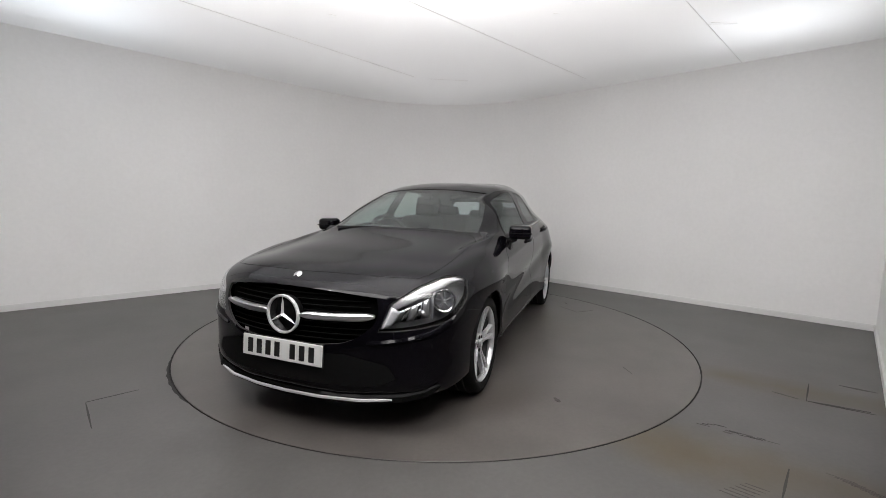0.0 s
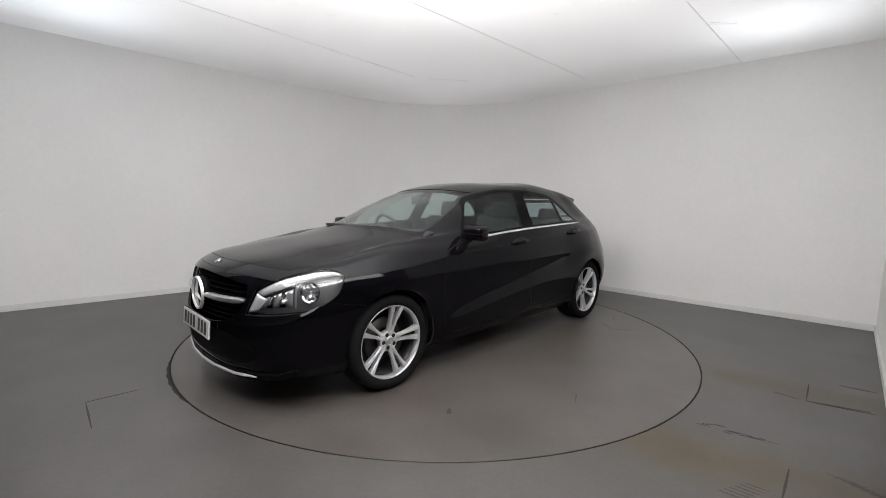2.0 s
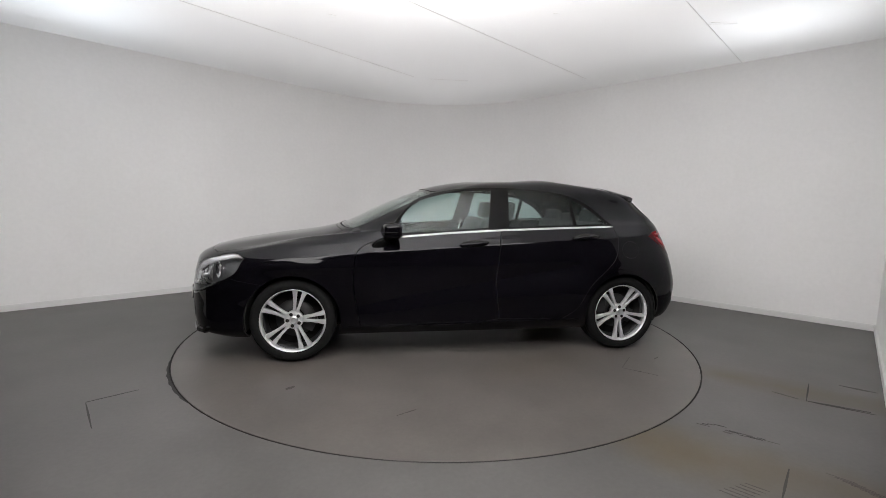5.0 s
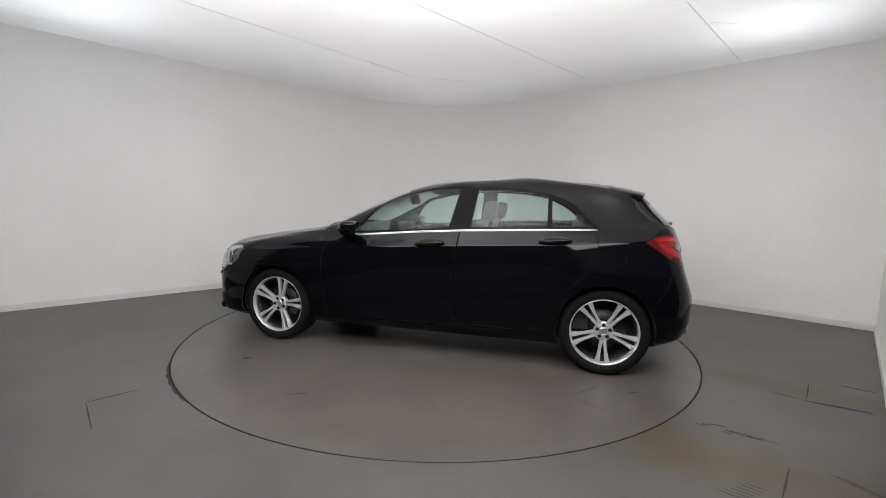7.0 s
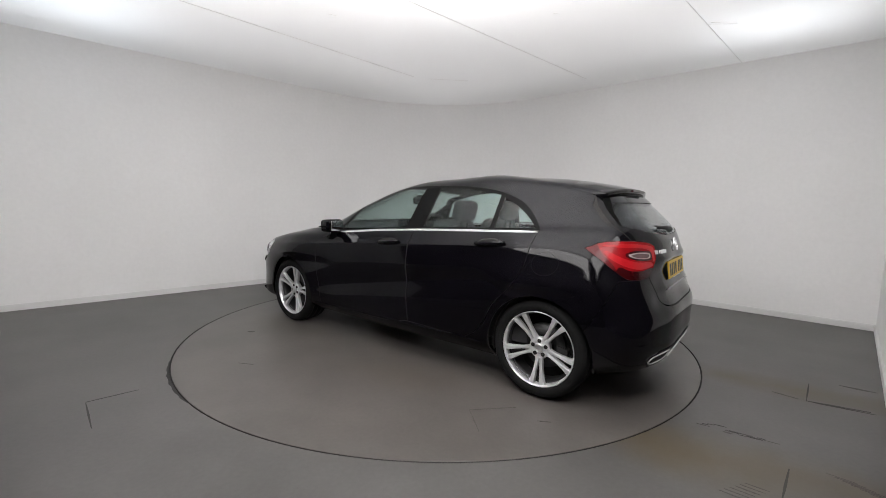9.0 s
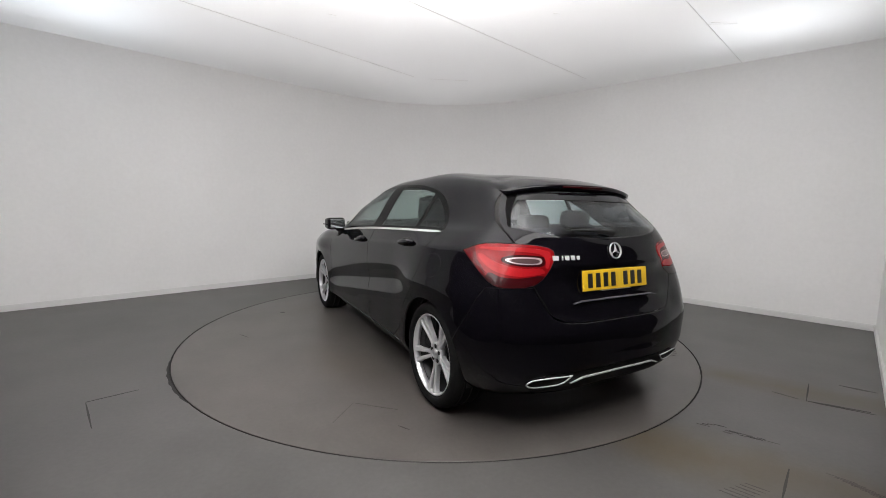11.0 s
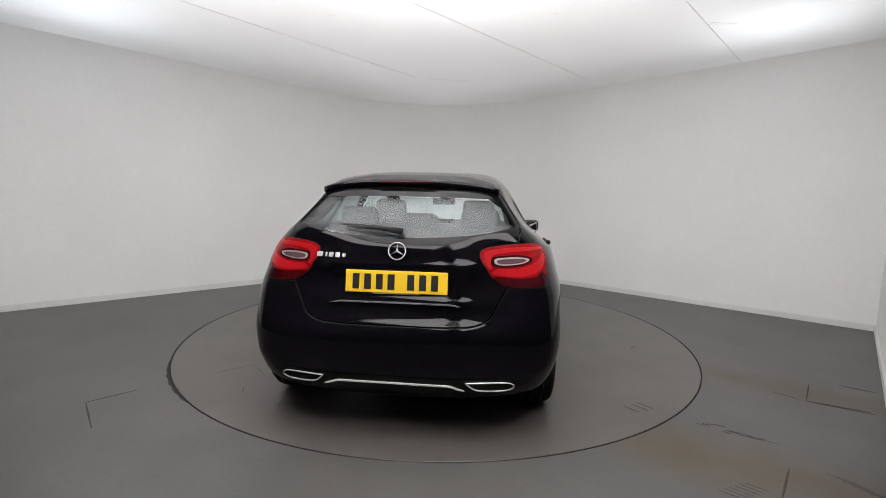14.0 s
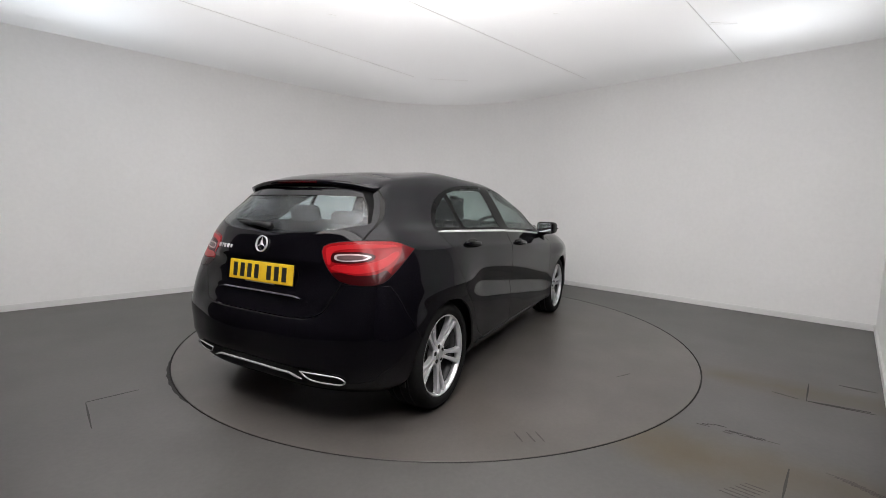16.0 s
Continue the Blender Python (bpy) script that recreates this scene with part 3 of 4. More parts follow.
SCREEN = rounded([(.64, 1.012), (.30, 1.03), (0, 1.035), (-.30, 1.03), (-.64, 1.012), (-.598, 1.15), (-.500, 1.318), (-.25, 1.343), (0, 1.348), (.25, 1.343), (.500, 1.318), (.598, 1.15)], 3, keep=(0, 4, 6, 10))
REAR_PANE = rounded([(0, 1.045), (.36, 1.062), (.592, 1.105), (.535, 1.18), (.470, 1.245), (0, 1.252), (-.470, 1.245), (-.535, 1.18), (-.592, 1.105), (-.36, 1.062)], 3, keep=(2, 4, 6, 8))
GATE = rounded([(0, .618), (.36, .624), (.46, .655), (.50, .72), (.55, .82), (.57, .95), (.618, 1.085), (.568, 1.19), (.50, 1.295), (-.50, 1.295), (-.568, 1.19), (-.618, 1.085), (-.57, .95), (-.55, .82), (-.50, .72), (-.46, .655), (-.36, .624)], 3, keep=(8, 9))
BONNET = rounded([(2.075, 0), (2.03, .40), (1.93, .62), (1.80, .67), (1.45, .69), (1.12, .69), (1.00, .63), (1.06, .36), (1.08, 0), (1.06, -.36), (1.00, -.63), (1.12, -.69), (1.45, -.69), (1.80, -.67), (1.93, -.62), (2.03, -.40)], 3, keep=(2, 6, 10, 14))
GRILLE = rounded([(0, .775), (.30, .76), (.49, .735), (.505, .66), (.47, .585), (.34, .51), (0, .49), (-.34, .51), (-.47, .585), (-.505, .66), (-.49, .735), (-.30, .76)], 3, keep=(2, 10))
BUMPER_F = [(1.57, .05), (2.5, .05), (2.5, .80), (2.11, .80), (2.03, .71), (1.74, .63), (1.57, .60)]
BUMPER_R = [(-1.60, .05), (-2.5, .05), (-2.5, .80), (-1.80, .80), (-1.745, .66), (-1.66, .52), (-1.60, .44)]

PANEL_GAP = 0.005


SKIN = {}


def remember_skin(bm):
    """Keeps the whole body's smooth normals, so that every panel cut from it shades as one surface."""
    bm.normal_update()
    bm.faces.ensure_lookup_table()
    SKIN["tree"] = BVHTree.FromBMesh(bm)
    SKIN["faces"] = [[(v.co.copy(), v.normal.copy()) for v in f.verts] for f in bm.faces]


def flowing(me):
    """Gives the skin faces of a cut panel the normals of the whole body; cut edges stay flat."""
    tree, faces = SKIN["tree"], SKIN["faces"]
    known, normals = {}, [(0.0, 0.0, 0.0)] * len(me.loops)
    verts = me.vertices
    for p in me.polygons:
        flat = not p.use_smooth
        for li in p.loop_indices:
            if flat:
                normals[li] = tuple(p.normal)
                continue
            vi = me.loops[li].vertex_index
            n = known.get(vi)
            if n is None:
                co = verts[vi].co
                _, fn, index, _ = tree.find_nearest(co)
                n = Vector()
                for c, vn in faces[index]:
                    n += vn / max((c - co).length, 1e-4) ** 2
                n.normalize()
                known[vi] = n
            normals[li] = tuple(n if n.dot(p.normal) > 0 else -n)
    me.normals_split_custom_set(normals)
    return me


def edged(me, mat):
    """Painted skin; the cut faces are coloured dark for the shade inside the panel gaps."""
    me.materials.append(mat), me.materials.append(GAP)
    flat = np.zeros(len(me.polygons), dtype=bool)
    me.polygons.foreach_get("use_smooth", flat)
    me.polygons.foreach_set("material_index", np.where(flat, 0, 1).astype(np.int32))
    return flowing(me)


def build_car_body(car):
    surface = body_surface()
    bvh = BVHTree.FromBMesh(surface)
    remember_skin(surface)
    skin = hollow(surface, 0.014)
    me = bpy.data.meshes.new("body")
    skin.to_mesh(me)
    skin.free()
    for x, r in ((1.35, .352), (-1.35, .346)):
        for s in (1, -1):
            c = lathe([(0, 0.5 * s), (r, 0.5 * s), (r, 1.2 * s), (0, 1.2 * s)], 72)
            me = boolean(me, moved(c, Matrix.Translation((x, 0, .318))), "DIFFERENCE")

    def take(shape, big, name, mat, label="", smooth=True, shift=None, parent=car):
        nonlocal me
        piece = boolean(me, shape, "INTERSECT")
        me = boolean(me, big, "DIFFERENCE")
        if shift:
            piece.transform(Matrix.Translation(shift))
        return part(name, edged(piece, mat), mat, parent, label)

    def sides(poly, name, mat, label="", gap=PANEL_GAP, inset=0.0):
        made = []
        for s in (1, -1):
            a, b = sorted((0.30 * s, 1.3 * s))
            made.append(take(prism(poly, "y", a, b), prism(grown(poly, gap), "y", a, b), name, mat, label, shift=(0, -inset * s, 0)))
        return made

    # glazing
    for s in (1, -1):
        a, b = sorted((0.30 * s, 1.3 * s))
        trim = boolean(me, prism(DLO, "y", a, b), "INTERSECT")
        me = boolean(me, prism(grown(DLO, .002), "y", a, b), "DIFFERENCE")
        for poly, name in ((PANE_F, "front_window"), (PANE_R, "rear_window"), (PANE_Q, "quarter_window")):
            pane = boolean(trim, prism(poly, "y", a, b), "INTERSECT")
            trim = boolean(trim, prism(grown(poly, .001), "y", a, b), "DIFFERENCE")
            pane.transform(Matrix.Translation((0, -0.004 * s, 0)))
            part(name, flowing(pane), SIDEGLASS, car, "tinted side glass")
        part("window_surround", edged(trim, GLOSS), GLOSS, car, "gloss black pillars and seals round the side windows")
    take(prism(SCREEN, "x", 0.05, 2.0), prism(grown(SCREEN, .003), "x", 0.05, 2.0), "windscreen", GLASS, "clear windscreen", shift=(-.004, 0, -.003))
    take(prism(REAR_PANE, "x", -2.4, -1.3), prism(grown(REAR_PANE, .003), "x", -2.4, -1.3), "rear_screen", REARGLASS, "heated rear screen", shift=(.004, 0, -.002))
    # lamps
    for s in (1, -1):
        m = Matrix.Diagonal((1, s, 1, 1))
        # seen along the direction 45 degrees outwards; s runs across it
        f = lambda poly: moved(oblique([(-a, b) for a, b in poly], 45), m)
        p = rounded(LAMP_F, 3, keep=(0, 1, 6))
        lens = take(f(p), f(grown(p, .003)), "headlamp", LENS, "clear headlamp lens over silver reflectors")
        f2 = lambda poly: moved(oblique(poly, 135), m)
        p = rounded([(-a, b) for a, b in LAMP_R][::-1], 3, keep=(2,))
        tail = take(f2(p), f2(grown(p, .003)), "tail_lamp", REDLENS, "red tail lamp with a clear insert")
        for q, name, mat, out in ((TAIL_RECESS, "dark_recess", DARKRED, .0015), (TAIL_FRAME, "insert_frame", INSERT, .0025), (TAIL_CLEAR, "clear_insert", CLEARRED, .0042), (TAIL_BAND, "light_band", BRIGHTRED, .002), (TAIL_GLOW, "light_band", BRIGHTRED, .0018), (TAIL_LOW, "lower_lens", DARKRED, .0015), (TAIL_SIDE, "side_lens", SIDERED, .001)):
            piece = boolean(tail.data, f2(rounded(q, 3)), "INTERSECT")
            piece.transform(Matrix.Translation((-.7 * out, .7 * s * out, 0)))
            part(name, flowing(piece), mat, tail)
        back = lens.data.copy()
        back.materials.clear()
        back.transform(Matrix.Translation((-.085, -.075 * s, 0)) @ Matrix.Translation((1.85, .65 * s, .7)) @ Matrix.Scale(1.10, 4) @ Matrix.Translation((-1.85, -.65 * s, -.7)))
        part("lamp_housing", back, HOUSING, lens, "dark grey lamp housing")
        lamp_inside(lens, s, bvh)
    # opening panels
    take(prism(BONNET, "z", .70, 1.3), prism(grown(BONNET, PANEL_GAP), "z", .70, 1.3), "bonnet", PAINT)
    take(prism(GATE, "x", -2.4, -1.55), prism(grown(GATE, .009), "x", -2.4, -1.55), "tailgate", PAINT)
    sides(DOOR_F, "front_door", PAINT)
    sides(DOOR_R, "rear_door", PAINT)
    flap = [(-1.385 + .082 * math.cos(a * math.pi / 12), .865 + .068 * math.sin(a * math.pi / 12)) for a in range(24)]
    take(prism(flap, "y", .3, 1.3), prism(grown(flap, .0018), "y", .3, 1.3), "fuel_flap", PAINT)
    me = boolean(me, prism(GRILLE, "x", 1.8, 2.6), "DIFFERENCE")
    take(prism(BUMPER_F, "y", -1.2, 1.2), prism(grown(BUMPER_F, .0012), "y", -1.2, 1.2), "front_bumper", PAINT)
    take(prism(BUMPER_R, "y", -1.2, 1.2), prism(grown(BUMPER_R, .003), "y", -1.2, 1.2), "rear_bumper", PAINT)
    part("body_shell", edged(me, PAINT), PAINT, car)
    return bvh


GLASS = glass_material("tinted_glass", (0.88, 0.93, 0.915))
SIDEGLASS = glass_material("side_glass", (0.79, 0.86, 0.85), 0.6)
REARGLASS = glass_material("rear_glass", (0.80, 0.84, 0.86), 1.0)
LENS = glass_material("clear_lens", (0.95, 0.955, 0.96))
INSERT = material("insert_frame", (0.46, 0.38, 0.38), 0.35, metal=0.6)
REDLENS = material("red_lens", (0.19, 0.003, 0.005), 0.25, coat=0.15, grain=0.12, grain_size=70, spec=0.15)
SIDERED = material("side_red_lens", (0.07, 0.002, 0.0035), 0.2, coat=0.15, grain=0.15, grain_size=60, spec=0.15)
BRIGHTRED = material("bright_red_lens", (0.31, 0.005, 0.008), 0.3, coat=0.15, grain=0.10, grain_size=120, spec=0.15)
DARKRED = material("dark_red_lens", (0.026, 0.0008, 0.0016), 0.2, coat=0.15, grain=0.12, grain_size=90, spec=0.15)
CLEARRED = material("clear_insert", (0.16, 0.10, 0.10), 0.10, metal=0.5)
HOUSING = material("lamp_housing", (0.22, 0.22, 0.225), 0.30, metal=0.4)
REFLECTOR = material("lamp_reflector", (0.85, 0.85, 0.86), 0.12, metal=1.0)
DRL = material("lamp_wing", (0.78, 0.78, 0.80), 0.25, metal=0.3)
LEATHER = material("dark_seat_cloth", (0.055, 0.055, 0.055), 0.65, grain=0.15, grain_size=90, bump=0.3)
CABIN = material("cabin_plastic", (0.022, 0.022, 0.023), 0.6, grain=0.1, bump=0.2)
PLATE_W = material("white_plate", (0.64, 0.64, 0.62), 0.35, stain=0.03, stain_size=6)
PLATE_Y = material("yellow_plate", (0.68, 0.43, 0.018), 0.35, stain=0.03, stain_size=6)
INK = material("plate_ink", (0.012, 0.012, 0.012), 0.4)
# pale colour that stands in for the reflection along the black pull ridge
RIDGE_SHINE = material("ridge_shine", (0.30, 0.29, 0.33), 0.25, metal=0.7)
SENSOR = material("mirror_glass", (0.48, 0.49, 0.50), 0.03, metal=1.0)


def on_corner(bvh, sc, z, s, depth=0.0):
    """The place on the nose's corner at sc across the 45 degree direction, sunk by depth."""
    r = math.sqrt(0.5)
    d, e = Vector((r, r, 0)), Vector((r, -r, 0))
    h = cast(bvh, e * sc + d * 4 + Vector((0, 0, z)), -d)
    h = h if h else e * sc + d * 1.8 + Vector((0, 0, z))
    p = h - d * depth
    return Vector((p.x, p.y * s, p.z))


def corner_sheet(bvh, upper, lower, s, depth, thick=.006, n=14):
    """A strip between two edges that follows the nose's corner, below its skin."""
    bm = bmesh.new()
    a = along([(x, 0, z) for x, z in upper], n)
    b = along([(x, 0, z) for x, z in lower], n)
    rows = [[bm.verts.new(on_corner(bvh, p.lerp(q, k / 4).x, p.lerp(q, k / 4).z, s, depth + .02 * (k / 4) ** 2)) for k in range(5)] for p, q in zip(a, b)]
    for r0, r1 in zip(rows, rows[1:]):
        for k in range(4):
            bm.faces.new((r0[k], r1[k], r1[k + 1], r0[k + 1]))
    bmesh.ops.recalc_face_normals(bm, faces=bm.faces)
    bmesh.ops.solidify(bm, geom=bm.faces[:], thickness=thick)
    return bm


def lamp_inside(lens, s, bvh):
    """Bowls, wing and blade behind a headlamp lens."""
    m = Matrix.Translation(on_corner(bvh, .785, .700, s, .055)) @ pose(0, 0, 0, 0, 86, 34 * s)
    bowl = lathe([(.062, .030), (.058, .032), (.052, .008), (.034, -.014), (.0, -.024)], 28, "z")
    part("reflector", moved(bowl, m), REFLECTOR, lens, smooth=True)
    part("bulb_cap", moved(lathe([(0, .026), (.010, .022), (.014, .008), (.012, -.02)], 18, "z"), m), SATIN, lens, smooth=True)
    for a in range(5):
        rib = box(-.0015, .0015, .016, .050, .004, .022)
        part("reflector_rib", moved(rib, m @ pose(0, 0, 0, 0, 0, 72 * a + 20)), SATIN, lens)
    part("running_light", corner_sheet(bvh, [(1.086, .702), (1.01, .745), (.92, .779), (.77, .811), (.68, .811), (.630, .790)], [(1.07, .668), (.98, .704), (.89, .742), (.78, .772), (.70, .786), (.636, .784)], s, .014), DRL, lens, "pale silver running-light wing", smooth=True)
    part("lamp_blade", corner_sheet(bvh, [(1.088, .694), (1.142, .582)], [(1.030, .660), (1.085, .590)], s, .014, n=6), DRL, lens, smooth=True)
    # faceted inner reflector, split by a dark web
    for k in range(5):
        u0, u1 = k / 5 + .003, (k + 1) / 5 - .003
        top = lambda u: (1.045 - .165 * u, .664 + .058 * u)
        low = lambda u: (1.082 - .195 * u, .600 + .020 * u)
        part("reflector_facet", corner_sheet(bvh, [top(u0), top(u1)], [low(u0), low(u1)], s, .036 + .010 * (k % 2), n=3), REFLECTOR if k % 2 else SATIN, lens, smooth=True)
    part("lamp_web", corner_sheet(bvh, [(.868, .735), (.858, .735)], [(.872, .615), (.862, .615)], s, .028, n=3), SATIN, lens)
    m = Matrix.Translation(on_corner(bvh, .925, .655, s, .030)) @ pose(0, 0, 0, 0, 86, 34 * s)
    part("bulb_cap", moved(lathe([(0, .026), (.010, .022), (.014, .008), (.012, -.02)], 18, "z"), m), SATIN, lens, smooth=True)


def build_wheel(wheel_name, car, x, s, turn, shared={}):
    """Five pairs of splayed spokes; outer face towards +y in its own space."""
    if not shared:
        lip = lathe([(.243, .836), (.243, .845), (.239, .848), (.234, .842), (.229, .824), (.226, .806), (.231, .806), (.238, .828)], 64, closed=True)
        me = bpy.data.meshes.new("wheel")
        bmesh.ops.recalc_face_normals(lip, faces=lip.faces)
        lip.to_mesh(me), lip.free()
        me.materials.append(ALLOY)
        me.polygons.foreach_set("use_smooth", [True] * len(me.polygons))
        shared["rim"] = me

        def keep(key, bm, mat, smooth=True):
            m = bpy.data.meshes.new(key)
            bmesh.ops.recalc_face_normals(bm, faces=bm.faces)
            bm.to_mesh(m), bm.free()
            m.materials.append(mat)
            if smooth:
                m.polygons.foreach_set("use_smooth", [True] * len(m.polygons))
            shared[key] = m
        tyre = [(.238, .622), (.25, .612), (.275, .604), (.298, .612), (.311, .628), (.317, .65), (.318, .735), (.317, .815), (.311, .836), (.298, .852), (.275, .860), (.252, .853), (.240, .842), (.236, .735)]
        t = lathe(tyre, 72, closed=True)
        keep("tyre", t, RUBBER)
        grooves = None
        for y in (.68, .735, .79):
            g = lathe([(.3185, y - .006), (.3185, y + .006), (.3165, y)], 72, closed=True)
            grooves = g if grooves is None else merge(grooves, g)
        keep("tread_groove", grooves, GAP)
        for key, sg in (("spoke_a", 1), ("spoke_b", -1)):
            out = [(.058, .001), (.088, .002), (.100, .006), (.150, .012), (.205, .016), (.233, .018), (.238, .036), (.233, .058), (.190, .043), (.135, .030), (.085, .024), (.058, .026)]
            depth = lambda r: .812 + .026 * min(1, max(0, (r - .05) / .17)) ** 1.3
            bm = bmesh.new()
            f0 = [bm.verts.new((r, depth(r), sg * w)) for r, w in out]
            f1 = [bm.verts.new((r, depth(r) - .030, sg * w)) for r, w in out]
            bm.faces.new(f0), bm.faces.new(f1[::-1])
            for i in range(len(out)):
                j = (i + 1) % len(out)
                bm.faces.new((f0[i], f1[i], f1[j], f0[j]))
            bmesh.ops.recalc_face_normals(bm, faces=bm.faces)
            bmesh.ops.bevel(bm, geom=[e for e in bm.edges if all(v in f0 for v in e.verts)], offset=.004, segments=2, affect="EDGES")
            keep(key, bm, ALLOY, False)
        keep("hub", lathe([(.0, .806), (.04, .808), (.066, .812), (.070, .806), (.070, .772), (0, .772)], 32), ALLOY)
        cap = merge(lathe([(0, .822), (.024, .821), (.031, .817), (.033, .806), (0, .806)], 28), lathe([(.020, .8235), (.024, .825), (.027, .823), (.0235, .820)], 28, closed=True))
        keep("centre_cap", cap, SATIN)
        keep("bolt", lathe([(0, .804), (.007, .806), (.0095, .809), (.0125, .810), (.0135, .813), (.0130, .8135), (0, .8135)], 12), GAP)
        # barrel and back disc are coloured dark so the wheel's inside looks shaded
        keep("barrel", lathe([(.226, .806), (.220, .76), (.210, .70), (.216, .63), (.238, .622), (.243, .626), (.228, .70), (.228, .806)], 48, closed=True), BARREL)
        keep("brake_disc", lathe([(.07, .74), (.145, .74), (.147, .728), (.145, .716), (.07, .716)], 40), DARKALLOY)
        keep("barrel_back", lathe([(0, .70), (.215, .705), (.215, .695), (0, .69)], 40), GAP)
        cal = prism([(.085, -.05), (.155, -.06), (.165, 0), (.155, .06), (.085, .05)], "y", .705, .755)
        keep("brake_caliper", cal, DARKALLOY, False)
    w = new(wheel_name, shared["rim"])
    w.parent = car
    w.matrix_basis = pose(x, 0, .318, 0, 0, 0 if s > 0 else 180)

    def put(name, key, m=Matrix()):
        o = new(name, shared[key])
        o.parent, o.matrix_basis = w, m
        return o
    put("tyre", "tyre"), put("tread_groove", "tread_groove"), put("hub", "hub"), put("centre_cap", "centre_cap")
    put("brake_disc", "brake_disc"), put("brake_caliper", "brake_caliper", pose(0, 0, 0, 0, 160, 0)), put("barrel_back", "barrel_back"), put("barrel", "barrel")
    for k in range(5):
        m = pose(0, 0, 0, 0, -(turn + 72 * k), 0)
        put("spoke", "spoke_a", m), put("spoke", "spoke_b", m)
        a = radians(turn + 36 + 72 * k)
        put("bolt", "bolt", Matrix.Translation((.046 * math.cos(a), 0, .046 * math.sin(a))))
    return tagged(w, "silver alloy wheel with five pairs of splayed spokes")


def cast(bvh, origin, way):
    hit = bvh.ray_cast(Vector(origin), Vector(way).normalized())[0]
    return hit


def side_y(bvh, x, z):
    h = cast(bvh, (x, 2.5, z), (0, -1, 0))
    return h.y if h else .8


def along(points, n):
    """n points evenly spread along straight legs."""
    p = [Vector(q) for q in points]
    ln = [0]
    for a, b in zip(p, p[1:]):
        ln.append(ln[-1] + (b - a).length)
    out = []
    for i in range(n):
        d = ln[-1] * i / (n - 1)
        k = max(j for j in range(len(ln) - 1) if ln[j] <= d + 1e-9)
        out.append(p[k].lerp(p[k + 1], (d - ln[k]) / (ln[k + 1] - ln[k])))
    return out


def bead(path, outs, half, proud, ends=0.35):
    """A moulding along path: outs are the outward directions, half its half-height across, proud its depth."""
    bm = bmesh.new()
    rings = []
    n = len(path)
    for i, (p, o) in enumerate(zip(path, outs)):
        d = (path[min(i + 1, n - 1)] - path[max(i - 1, 0)]).normalized()
        o = (o - d * o.dot(d)).normalized()
        u = d.cross(o)
        k = min(1.0, ends + min(i, n - 1 - i) * 0.5)
        h = half * k
        rings.append([bm.verts.new(p + u * a * h + o * b * proud) for a, b in ((-1, -1.2), (-1, .4), (-.55, 1), (.55, 1), (1, .4), (1, -1.2))])
    for a, b in zip(rings, rings[1:]):
        for k in range(6):
            bm.faces.new((a[k], a[(k + 1) % 6], b[(k + 1) % 6], b[k]))
    bm.faces.new(rings[0]), bm.faces.new(rings[-1][::-1])
    return bm


def side_bead(bvh, xz, half, proud, s, n=24):
    path, outs = [], []
    for q in along([(x, 0, z) for x, z in xz], n):
        y = side_y(bvh, q.x, q.z)
        path.append(Vector((q.x, y * s, q.z)))
        outs.append(Vector((0, s, 0.1)))
    return bead(path, outs, half, proud)


def end_bead(bvh, yz, half, proud, front, n=24):
    path, outs = [], []
    for q in along([(0, y, z) for y, z in yz], n):
        h = cast(bvh, (4 if front else -4, q.y, q.z), (-1 if front else 1, 0, 0))
        x = h.x if h else (2.0 if front else -1.9)
        path.append(Vector((x, q.y, q.z)))
        outs.append(Vector((1 if front else -1, q.y * .5, 0)))
    return bead(path, outs, half, proud)


def star_badge(r, thick):
    """A ring with three blades in the plane x = 0, facing +x."""
    ring = lathe([(r, 0), (r * .985, thick), (r * .90, thick), (r * .87, 0)], 40, closed=True)
    ring = moved(ring, pose(0, 0, 0, 0, 0, -90))
    for k in range(3):
        blade = bmesh.new()
        w = r * .13
        tip, l, rr, mid = (blade.verts.new(v) for v in ((thick * .6, 0, r * .93), (0, -w, .0), (0, w, .0), (thick * 1.6, 0, 0)))
        blade.faces.new((tip, l, mid)), blade.faces.new((tip, mid, rr)), blade.faces.new((tip, rr, l)), blade.faces.new((l, rr, mid))
        ring = merge(ring, moved(blade, pose(0, 0, 0, 120 * k, 0, 0)))
    return ring


